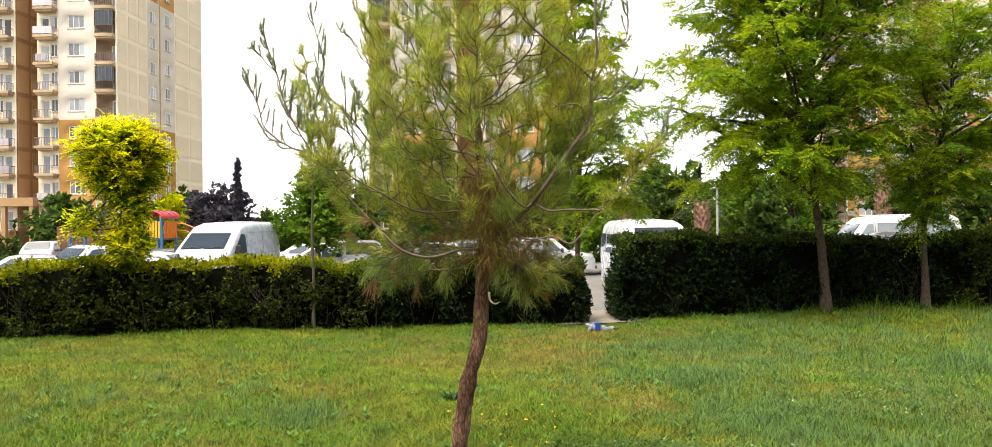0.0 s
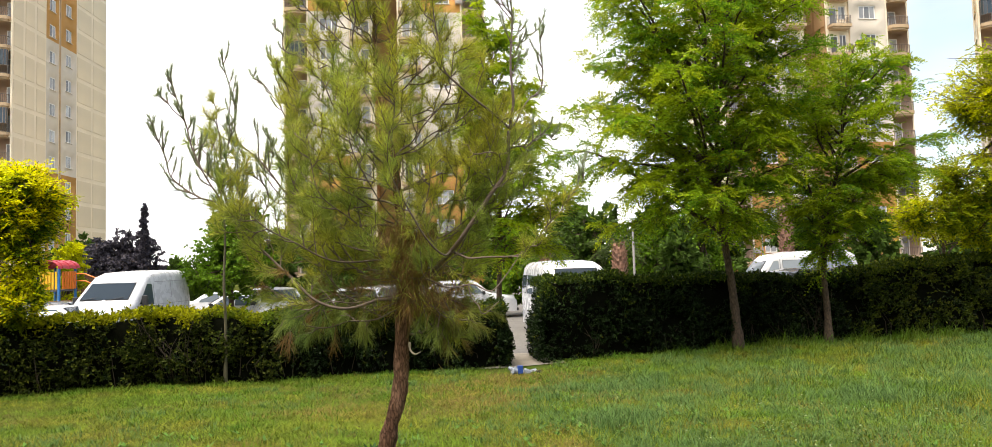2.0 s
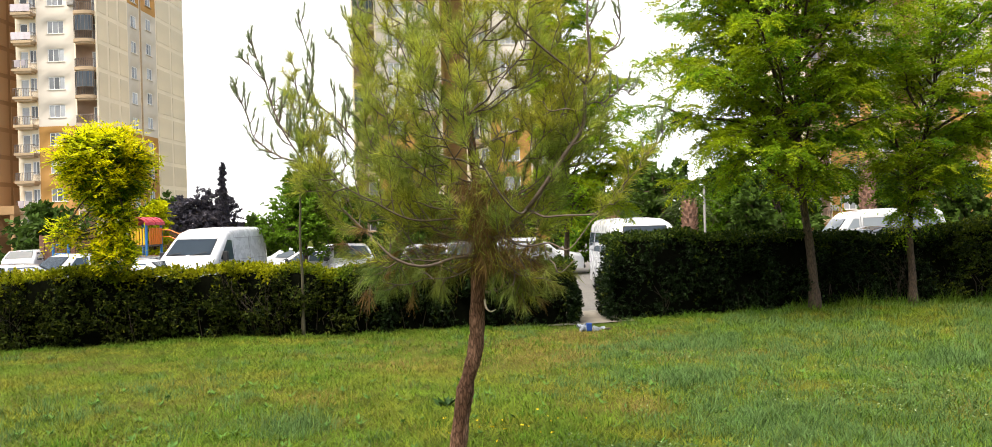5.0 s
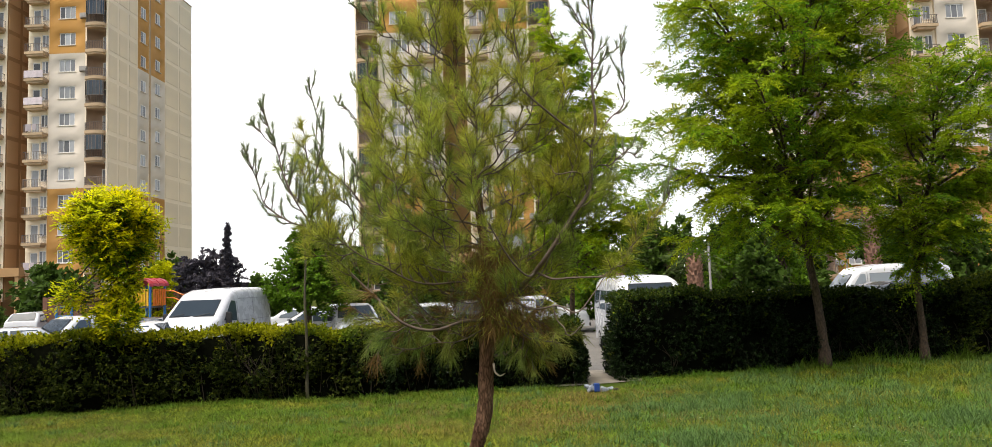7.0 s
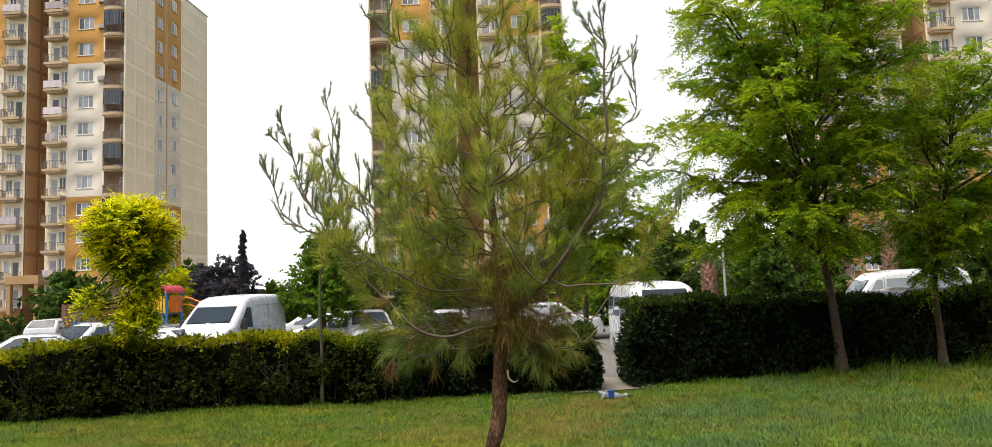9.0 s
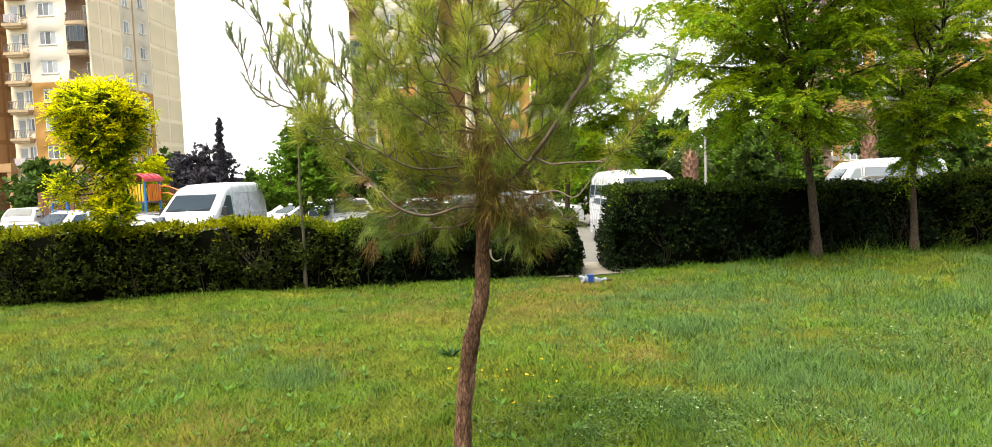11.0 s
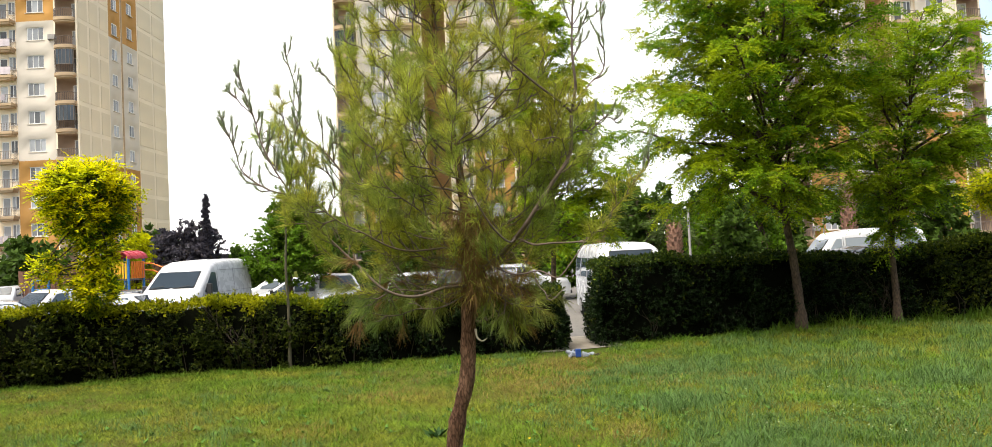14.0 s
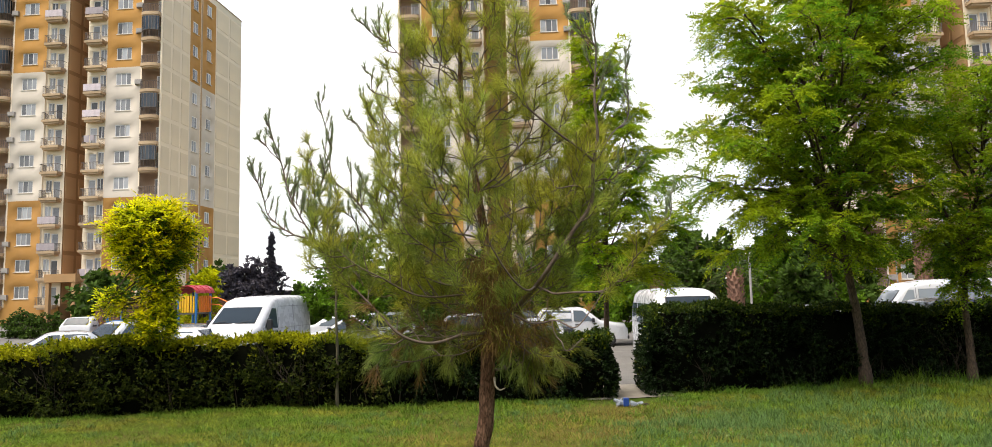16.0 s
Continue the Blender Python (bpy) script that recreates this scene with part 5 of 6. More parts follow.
        a, el = r.uniform(0, 6.28), r.uniform(-0.5, 1.2)
        d = np.array([math.cos(a) * math.cos(el), math.sin(a) * math.cos(el), math.sin(el)])
        for u in np.linspace(0.25, 1, 22):
            p = np.array([0, 0, height + 0.05]) + d * crown * u + [0, 0, -0.45 * u * u * crown]
            sd = unit(np.cross(d, [0, 0, 1.0]))
            for s in (-1, 1):
                b.append(p), wv.append(unit(d * 0.7 + sd * s * 0.8 + [0, 0, -0.15] + r.normal(0, 0.08, 3))), ls.append(0.34 * (1.15 - 0.6 * u))
    b, wv = np.array(b), np.array(wv)
    hang("fronds", leaf_mesh("fronds", b, wv, across(wv, r), np.array(ls), 0.035), "palm_leaf", root)
    return root


palm(7.8, 27.0, 3.0, 301)
palm(15.1, 28.0, 4.2, 302, crown=1.6)
palm(5.5, 30.0, 3.0, 303)

# ---- apartment towers ----
FLOOR, PLINTH, FLOORS = 3.1, 1.85, 13
HALF = (1.25, 3.85, 8.05, 10.65)      # recess, balcony bay, window bay, corner loggia


def shared(name, bm, material):
    me = bpy.data.meshes.new(name)
    bm.to_mesh(me)
    bm.free()
    me.materials.append(M[material])
    return me


def window_meshes(w, h, lights):
    f = 0.09
    bm = bmesh.new()
    cuts = [-w / 2, -w / 2 + f]
    for k in range(1, lights):
        cuts += [-w / 2 + w * k / lights - 0.035, -w / 2 + w * k / lights + 0.035]
    cuts += [w / 2 - f, w / 2]
    rows = [0, f, h - f, h]
    grid = [[bm.verts.new((x, 0, z)) for x in cuts] for z in rows]
    for j in range(3):
        for i in range(len(cuts) - 1):
            if j != 1 or i % 2 == 0:
                bm.faces.new((grid[j][i], grid[j][i + 1], grid[j + 1][i + 1], grid[j + 1][i]))
    out = bmesh.ops.extrude_face_region(bm, geom=bm.faces[:])
    for v in out["geom"]:
        if isinstance(v, bmesh.types.BMVert):
            v.co.y += 0.08
    bmesh.ops.recalc_face_normals(bm, faces=bm.faces)
    sill = boxes((-w / 2 - 0.1, w / 2 + 0.1, -0.16, 0.06, -0.07, -0.003))
    panes = [boxes((-w / 2 + w * k / lights + 0.05, -w / 2 + w * (k + 1) / lights - 0.05, 0.03, 0.05, f, h - f)) for k in range(lights)]
    return shared("window", bm, "frame"), shared("sill", sill, "pale"), [shared("pane", p, "pane_far") for p in panes]


M["pane_far"] = mat("curtained_window_glass", (0.30, 0.31, 0.32), 0.16, var=0.25, scale=1.0, objvar=0.7)
M["pane_far"].node_tree.nodes["Principled BSDF"].inputs["Specular IOR Level"].default_value = 0.3
WIN = {"wide": window_meshes(1.9, 1.45, 3), "narrow": window_meshes(0.85, 1.45, 2), "door": window_meshes(0.9, 2.1, 1), "side": window_meshes(1.2, 1.45, 2)}


def window(kind, parent, m):
    frame_me, sill, panes = WIN[kind]
    ob = hang("window", frame_me, None, parent)
    ob.matrix_basis = m
    for p in panes:
        hang("pane", p, None, ob)
    if kind != "door":
        hang("sill", sill, None, ob)
    return ob


def rail_mesh(line, z0, z1, every):
    """Bars, a top and a foot rail along a line of points."""
    bm = bmesh.new()
    tube(bm, [(*p, z1) for p in line], 0.028, 5)
    tube(bm, [(*p, z0 + 0.06) for p in line], 0.02, 4)
    p = np.array(line, float)
    seg = np.linalg.norm(np.diff(p, axis=0), axis=1)
    cum = np.concatenate([[0], np.cumsum(seg)])
    for s in np.arange(0, cum[-1], every):
        i = min(int(np.searchsorted(cum, s, "right")) - 1, len(p) - 2)
        q = p[i] + (p[i + 1] - p[i]) * ((s - cum[i]) / seg[i])
        box(bm, q[0] - 0.014, q[0] + 0.014, q[1] - 0.014, q[1] + 0.014, z0 + 0.05, z1)
    return shared("railing", bm, "rail")


def slab_mesh(outline, z0, z1, foot):
    """A balcony floor with a smaller moulding under it."""
    bm = bmesh.new()
    for scale, a, b in ((1.0, z0, z1), (0.86, z0 - foot, z0 - 0.002)):
        lo = [bm.verts.new((x * scale, y * scale, a)) for x, y in outline]
        hi = [bm.verts.new((x * scale, y * scale, b)) for x, y in outline]
        n = len(outline)
        for k in range(n):
            bm.faces.new((lo[k], lo[(k + 1) % n], hi[(k + 1) % n], hi[k]))
        bm.faces.new(list(reversed(lo))), bm.faces.new(hi)
    bmesh.ops.recalc_face_normals(bm, faces=bm.faces)
    return bm


BAY_W = 2.25
bay_line = [(-BAY_W / 2, -0.02), (-BAY_W / 2, -1.0), (BAY_W / 2, -1.0), (BAY_W / 2, -0.02)]
BAY = shared("balcony", slab_mesh(bay_line, -0.16, 0.12, 0.22), "slab")
BAY_RAIL = rail_mesh([(x * 0.96, y * 0.96) for x, y in bay_line], 0.12, 1.02, 0.18)
BAY_COVER = shared("cover", boxes((-BAY_W / 2 + 0.03, BAY_W / 2 - 0.03, -1.03, -0.99, 0.2, 1.0), bevel=0.01), "cloth")
arc = [(-1.12, -0.02)] + [(1.12 * math.cos(a), -0.35 - 0.45 * math.sin(a)) for a in np.linspace(math.pi, 0, 9)] + [(1.12, -0.02)]
LOG = shared("balcony", slab_mesh(arc, -0.22, 0.14, 0.2), "slab")
LOG_RAIL = rail_mesh([(x * 0.95, y * 0.95) for x, y in arc], 0.14, 1.05, 0.19)
glazing = bmesh.new()
for (xa, ya), (xb, yb) in zip(arc[1:-2], arc[2:-1]):
    f = [glazing.verts.new(v) for v in ((xa * 0.93, ya * 0.93, 1.06), (xb * 0.93, yb * 0.93, 1.06), (xb * 0.93, yb * 0.93, 2.72), (xa * 0.93, ya * 0.93, 2.72))]
    glazing.faces.new(f)
bmesh.ops.solidify(glazing, geom=glazing.faces[:], thickness=0.03)
LOG_GLASS = shared("glazing", glazing, "loggia_glass")
mull = bmesh.new()
for x, y in arc[1:-1]:
    box(mull, x * 0.94 - 0.022, x * 0.94 + 0.022, y * 0.94 - 0.022, y * 0.94 + 0.022, 1.06, 2.74)
LOG_MULL = shared("mullions", mull, "rail")
AC = shared("air_conditioner", boxes((-0.4, 0.4, -0.32, -0.02, 0, 0.55), (-0.36, -0.32, -0.3, 0, -0.1, -0.004), (0.32, 0.36, -0.3, 0, -0.1, -0.004), (-0.25, 0.18, -0.335, -0.325, 0.08, 0.48), bevel=0.012), "ac")
CLOTH = shared("laundry", boxes((-0.75, -0.1, -1.09, -1.06, 0.25, 1.05), (0.0, 0.5, -1.09, -1.06, 0.4, 1.04), bevel=0.008), "cloth")
PANEL = {k: shared("wall_panel", boxes((-0.5, 0.5, -0.045, 0.0, -0.5, 0.5), bevel=0.012), k) for k in ("panel", "panel_b")}


def tower(x, y, yaw, seed, label, DEPTH=20.5, base=-0.86):
    r = np.random.default_rng(seed)
    root = thing("apartment_tower", pose(x, y, base, 0, 0, yaw), label, "building", "apartment towers")
    quads, key = {}, ["front", ""]
    def quad(material, *pts):
        v, f = quads.setdefault((key[0] + (key[1] if material == "loggia" else ""), material), ([], []))
        f.append([len(v) + k for k in range(4)])
        v.extend(pts)
    def wall(p0, p1, z0, z1, material, holes=(), deep=0.18, reveal=None, line=0.0):
        """A wall from p0 to p1, outside on the right hand; holes: (u0, u1, w0, w1), which go in by deep."""
        p0, p1 = np.array(p0, float), np.array(p1, float)
        L = np.linalg.norm(p1 - p0)
        d = (p1 - p0) / L
        n = np.array([-d[1], d[0]])        # inward
        at = lambda u, w, k=0.0: (*(p0 + d * u + n * k), w)
        us = sorted({0, L, *[h[0] for h in holes], *[h[1] for h in holes]})
        ws = sorted({z0, z1, *[h[2] for h in holes], *[h[3] for h in holes]})
        for a, b in zip(us, us[1:]):
            for c, e in zip(ws, ws[1:]):
                if not any(h[0] <= a and b <= h[1] and h[2] <= c and e <= h[3] for h in holes):
                    quad(material, at(a, c), at(b, c), at(b, e), at(a, e))
        rv = reveal or material
        for a, b, c, e in holes:
            quad(rv, at(a, c, 0), at(b, c, 0), at(b, c, deep), at(a, c, deep))
            quad(rv, at(a, e, deep), at(b, e, deep), at(b, e, 0), at(a, e, 0))
            quad(rv, at(a, c, deep), at(a, e, deep), at(a, e, 0), at(a, c, 0))
            quad(rv, at(b, c, 0), at(b, e, 0), at(b, e, deep), at(b, c, deep))
            if deep > 1:
                quad(rv, at(a, c, deep), at(b, c, deep), at(b, e, deep), at(a, e, deep))
        return at, math.degrees(math.atan2(d[1], d[0]))
    def panel_grid(p0, p1, z0, z1, cols, kind):
        p0, p1 = np.array(p0, float), np.array(p1, float)
        L = np.linalg.norm(p1 - p0)
        d = (p1 - p0) / L
        ang = math.degrees(math.atan2(d[1], d[0]))
        for k in range(cols):
            c = p0 + d * L * (k + 0.5) / cols
            ob = hang("wall_panel", PANEL[kind], None, root)
            ob.matrix_basis = pose(c[0], c[1], (z0 + z1) / 2, 0, 0, ang) @ Matrix.Diagonal((L / cols - 0.45, 1, z1 - z0 - 0.5, 1))
    a, b, c, e = HALF
    top = PLINTH + FLOORS * FLOOR
    for f in range(-1, FLOORS):
        z0, z1 = (0, PLINTH) if f < 0 else (PLINTH + f * FLOOR, PLINTH + (f + 1) * FLOOR)
        band = "ochre" if f < 4 else "pale" if f < 9 else "orange"
        for s in (-1, 1):
            flip = lambda p, q: (p, q) if s > 0 else ((-q[0], q[1]), (-p[0], p[1]))
            key[0] = f"bay{s}"
            if f < 0:
                wall(*flip((a, 0), (e, 0)), z0, z1, "ochre")
            else:
                h = [((c - b) / 2 - 0.95, (c - b) / 2 + 0.95, z0 + 0.95, z0 + 2.4)]
                at, ang = wall(*flip((b, 0), (c, 0)), z0, z1, band, h)
                window("wide", root, pose(s * (b + c) / 2, 0.09, z0 + 0.95))
                key[0] = f"balcony{s}"
                h = [(0.5, 1.4, z0 + 0.15, z0 + 2.25), (1.55, 2.35, z0 + 0.95, z0 + 2.4)]
                if s < 0:
                    h = [(2.6 - q, 2.6 - p, u, v) for p, q, u, v in h]
                wall(*flip((a, 0.25), (b, 0.25)), z0, z1, "cream", h)
                window("door", root, pose(s * (a + 0.95), 0.34, z0 + 0.15))
                window("narrow", root, pose(s * (a + 1.95), 0.34, z0 + 0.95))
                quad("cream", (s * b, 0, z0), (s * b, 0.25, z0), (s * b, 0.25, z1), (s * b, 0, z1))
                ob = hang("balcony", BAY, None, root)
                ob.matrix_basis = pose(s * (a + b) / 2, 0.25, z0 + 0.05)
                u = r.uniform()
                hang("railing", BAY_RAIL, None, ob)
                if u < 0.22:
                    hang("cover", BAY_COVER, None, ob)
                elif u < 0.4:
                    hang("laundry", CLOTH, None, ob)
                key[0], key[1] = f"loggia{s}", f"_{f}"
                wall(*flip((c, 0), (e, 0)), z0, z1, "cream", [(0.18, 2.42, z0 + 0.02, z0 + 2.75)], 1.4, "loggia")
                ob = hang("balcony", LOG, None, root)
                ob.matrix_basis = pose(s * (c + e) / 2, 0.02, z0 + 0.02)
                hang("railing", LOG_RAIL, None, ob)
                window("door", root, pose(s * (c + e) / 2 + 0.4, 1.33, z0 + 0.15))
                if r.uniform() < 0.3:
                    hang("glazing", LOG_GLASS, None, ob)
                    hang("mullions", LOG_MULL, None, ob)
                if r.uniform() < 0.55:
                    ob = hang("air_conditioner", AC, None, root)
                    ob.matrix_basis = pose(s * (c - 0.12), 0, z0 + 0.9)
            # walls of the recess
            key[0] = f"recess{s}"
            wall(*(((a, 7), (a, 0.25)) if s > 0 else ((-a, 0.25), (-a, 7))), z0, z1, "brown")
            # sides
            ys = [u * DEPTH / 20.5 for u in (0.0, 6.3, 8.9, 9.3, 12.9, 20.5)]
            for k in range(5):
                key[0] = f"side{s}{k}"
                p, q = ((e, ys[k]), (e, ys[k + 1]))
                if s < 0:
                    p, q = (-e, ys[k + 1]), (-e, ys[k])
                material = ("cream", band, "cream", band, "cream")[k] if f >= 0 else "ochre"
                holes = []
                if f >= 0 and k in (1, 3):
                    m = (ys[k + 1] - ys[k]) / 2
                    lift = 0.95 if k == 3 else 0.4
                    holes = [(m - 0.6, m + 0.6, z0 + lift, z0 + lift + 1.45)]
                wall(p, q, z0, z1, material, holes)
                if holes:
                    ym = (ys[k] + ys[k + 1]) / 2
                    window("side", root, pose(s * (e - 0.02), ym, z0 + lift, 0, 0, 90 * s))
                if f >= 0 and k in (0, 4):
                    panel_grid(p, q, z0, z1, 3 if k == 0 else 2, "panel")
        key[0] = "back"
        if f >= 0:
            wall((-a, 7), (a, 7), z0, z1, "brown")
            for s in (-1, 1):
                p, q = ((a, 7), (a, 0.25)) if s > 0 else ((-a, 0.25), (-a, 7))
                panel_grid(p, q, z0, z1, 3, "panel_b")
        wall((e, DEPTH), (-e, DEPTH), z0, z1, band)
    # parapet, roof and the entrance
    for p, q in (((-e, 0), (e, 0)), ((e, 0), (e, DEPTH)), ((e, DEPTH), (-e, DEPTH)), ((-e, DEPTH), (-e, 0))):
        wall(p, q, top, top + 0.8, "cream")
    key[0] = "roof"
    quad("roofing", (-e, 0, top + 0.3), (e, 0, top + 0.3), (e, DEPTH, top + 0.3), (-e, DEPTH, top + 0.3))
    for (_, material), (v, f) in quads.items():
        # weld the strips of one wall into one skin
        q, inv = np.unique(np.round(np.array(v), 4), axis=0, return_inverse=True)
        hang("roof" if material == "roofing" else "wall", sheet("wall", q, inv.reshape(-1)[np.array(f)]), material, root)
    part("parapet_cap", boxes((-e - 0.06, e + 0.06, -0.08, 0.22, top + 0.8, top + 0.9), (e - 0.22, e + 0.08, 0.23, DEPTH, top + 0.8, top + 0.9), (-e - 0.08, -e + 0.22, 0.23, DEPTH, top + 0.8, top + 0.9)), "slab", root)
    part("entrance_canopy", boxes((-1.9, 1.9, -1.6, 1.2, 4.55, 5.5), (-1.8, -1.35, -1.5, -1.05, 0, 4.548), (1.35, 1.8, -1.5, -1.05, 0, 4.548), bevel=0.03), "brown", root)
    part("downpipe", boxes((e, e + 0.14, DEPTH * 0.44, DEPTH * 0.44 + 0.14, 0, top)), "slab", root)
    return root


tower(-52.6, 80.6, -3.0, 401, "tall cream apartment tower with ochre bands and balconies", base=-0.56)
tower(-2.6, 76.0, 0.0, 402, "tall cream and orange apartment tower facing the lawn")
tower(43.0, 70.6, 0.0, 403, "tall cream apartment tower half hidden by the locust trees", 9.5)
tower(69.6, 63.2, -40.0, 404, "tall cream apartment tower at the edge of the estate")

# ---- vehicles ----
def vehicle(name, m, label, paint, length, width, profile, wheels, side_glass, screen, rear=None, mirror=None, roofw=0.86, beltz=1.0, category="car", group="parked vehicles", lamps=(0.62, 0.78), hub=0.33, trim=0.45, soft=0.14, glass="car_glass", joints=()):
    """A vehicle standing on its wheels, nose to -y. profile: (from nose, height) round the side; side_glass: outlines on the flank; screen: foot and head of the windscreen; joints: lines on the flank."""
    root = thing(name, m, label, category, group)
    top = max(z for _, z in profile)
    line = profile[1:-1]
    ss, zz = [q[0] for q in line], [q[1] for q in line]
    roof = lambda s: float(np.interp(s, ss, zz))
    def flank(s, z):
        """How far out the side stands at a place along the car and a height."""
        h = width / 2 * (1 - 0.14 * max(0, 1 - s / 0.6) ** 2 - 0.06 * max(0, 1 - (length - s) / 0.35) ** 2)
        h *= 1 - (1 - roofw) * min(1, max(0, (z - beltz) / (top - beltz))) ** 1.3 - 0.05 * max(0, 0.6 - z) ** 2
        zt = roof(s)
        r = min(soft, (zt - 0.4) / 2)
        k = z - (zt - r)
        return h - (r - math.sqrt(max(0, r * r - k * k)) if k > 0 else 0)
    bm = bmesh.new()
    rings = []
    for s in sorted({*ss, *[float(q) for q in np.linspace(ss[0], ss[-1], 34)]}):
        zt = roof(s)
        r = min(soft, (zt - 0.4) / 2)
        heights = [0.30 + (zt - r - 0.30) * u for u in (0, 0.12, 0.35, 0.55, 0.75, 0.9, 1.0)] + [zt - r + r * math.sin(radians(q)) for q in (25, 50, 75, 90)]
        ring = [(flank(s, z), z) for z in heights] + [(flank(s, zt) * 0.5, zt + 0.014), (0.0, zt + 0.02)]
        ring = ring + [(-x, z) for x, z in reversed(ring[:-1])]
        rings.append([bm.verts.new((x, s - length / 2, z)) for x, z in ring])
    for p, q in zip(rings, rings[1:]):
        for k in range(len(p)):
            bm.faces.new((p[k], q[k], q[(k + 1) % len(p)], p[(k + 1) % len(p)]))
    bm.faces.new(rings[0]), bm.faces.new(list(reversed(rings[-1])))
    bmesh.ops.recalc_face_normals(bm, faces=bm.faces)
    for e in bm.edges:
        e.smooth = len(e.link_faces) == 2 and e.calc_face_angle() < 0.5
    part("body", bm, paint, root, smooth=True)
    for poly in side_glass:
        for s in (-1, 1):
            g = bmesh.new()
            v = [g.verts.new((s * (flank(u, z) + 0.008), u - length / 2, z)) for u, z in poly]
            g.faces.new(v if s > 0 else list(reversed(v)))
            bmesh.ops.recalc_face_normals(g, faces=g.faces)
            bmesh.ops.solidify(g, geom=g.faces[:], thickness=0.012)
            part("side_window", g, glass, root)
    for s in (-1, 1):
        g = bmesh.new()
        for poly in list(joints) + [list(q) + [q[0]] for q in side_glass]:
            pts = []
            for (u0, z0), (u1, z1) in zip(poly, poly[1:]):
                for t in np.linspace(0, 1, 5)[:-1]:
                    u, z = u0 + (u1 - u0) * t, z0 + (z1 - z0) * t
                    pts.append((s * (flank(u, z) + 0.006), u - length / 2, z))
            u, z = poly[-1]
            pts.append((s * (flank(u, z) + 0.006), u - length / 2, z))
            tube(g, pts, 0.007, 4)
        part("door_joint", g, "seam", root)
        u, z = side_glass[0][1]
        part("door_handle", boxes((s * flank(u, z - 0.15) - 0.02, s * flank(u, z - 0.15) + 0.02, u - length / 2 - 0.22, u - length / 2 - 0.04, z - 0.18, z - 0.14), bevel=0.008), "plastic", root)
    for nm, spec, sgn in (("windscreen", screen, -1), ("rear_window", rear, 1)):
        if not spec:
            continue
        (s0, z0), (s1, z1) = spec
        for inner, mt in ((0.0, glass), (0.035, "plastic")):
            if inner:
                nm, lift = "screen_seal", 0.004
            else:
                lift = 0.016
            g = bmesh.new()
            rows = []
            for t in (0.06 - inner, 0.3, 0.6, 0.94 + inner):
                s, z = s0 + (s1 - s0) * t, z0 + (z1 - z0) * t
                nrm = Vector((0, -(z1 - z0), (s1 - s0))).normalized() * (lift if sgn < 0 else -lift)
                wide = flank(s, roof(s)) * 0.95 + inner
                rows.append([g.verts.new((u * wide, s - length / 2 + nrm.y + 0.03 * u * u * (1 if sgn < 0 else -1) * 0.3, z + nrm.z + 0.02)) for u in (-1, -0.5, 0, 0.5, 1)])
            for p, q in zip(rows, rows[1:]):
                for k in range(4):
                    g.faces.new((p[k], p[k + 1], q[k + 1], q[k]))
            bmesh.ops.solidify(g, geom=g.faces[:], thickness=0.008)
            part(nm, g, mt, root)
        if sgn < 0:
            for u in (-0.35, 0.1):
                w = bmesh.new()
                tube(w, [(u * width, s0 - length / 2 + 0.02, z0 + 0.06), (u * width + 0.45, s0 - length / 2 + (s1 - s0) * 0.14 - 0.02, z0 + (z1 - z0) * 0.14 + 0.06)], 0.010, 4)
                part("wiper", w, "plastic", root)
    for u in wheels:
        for s in (-1, 1):
            g = bmesh.new()
            bmesh.ops.create_cone(g, cap_ends=True, segments=20, radius1=hub, radius2=hub, depth=0.22)
            bmesh.ops.bevel(g, geom=[e for e in g.edges if len(e.link_faces) == 2 and max(len(f.verts) for f in e.link_faces) > 4], offset=0.04, segments=2, affect="EDGES")
            wheel = part("wheel", g, "rubber", root)
            wheel.matrix_basis = pose(s * (width / 2 - 0.10), u - length / 2, hub, 0, 90, 0)
            g = bmesh.new()
            bmesh.ops.create_cone(g, cap_ends=True, segments=16, radius1=hub * 0.62, radius2=hub * 0.55, depth=0.25)
            part("rim", g, "alloy", wheel)
    part("bumper", boxes((-width / 2 + 0.12, width / 2 - 0.12, -length / 2 - 0.06, -length / 2 + 0.12, 0.3, trim), bevel=0.03), "plastic", root)
    part("bumper", boxes((-width / 2 + 0.06, width / 2 - 0.06, length / 2 - 0.12, length / 2 + 0.05, 0.3, trim), bevel=0.03), "plastic", root)
    part("grille", boxes((-width * 0.26, width * 0.26, -length / 2 - 0.012, -length / 2 + 0.1, lamps[0] - 0.12, lamps[0] + 0.02), bevel=0.01), "plastic", root)
    for s in (-1, 1):
        x0 = s * (width / 2 - 0.36)
        part("headlight", boxes((x0 - 0.15, x0 + 0.15, -length / 2 - 0.01, -length / 2 + 0.2, *lamps), bevel=0.03), "lamp", root)
    if mirror:
        u, z, hgt = mirror
        for s in (-1, 1):
            x0 = s * (flank(u, z) + 0.13)
            part("mirror", boxes((x0 - 0.09, x0 + 0.09, u - length / 2 - 0.05, u - length / 2 + 0.07, z - hgt / 2, z + hgt / 2), (min(x0, s * flank(u, z)), max(x0, s * flank(u, z)), u - length / 2, u - length / 2 + 0.04, z - 0.05, z), bevel=0.02), "plastic", root)
    return root


def park(x, y):
    return float(ground_z(x, y)) + 0.03


VAN = [(0.05, 0.32), (0.0, 0.7), (0.08, 1.12), (0.3, 1.32), (0.62, 1.44), (0.95, 1.53), (1.72, 2.14), (2.05, 2.38), (2.5, 2.49), (3.5, 2.53), (5.2, 2.52), (5.36, 2.42), (5.42, 1.2), (5.4, 0.32)]
x, y = -9.95, 26.9
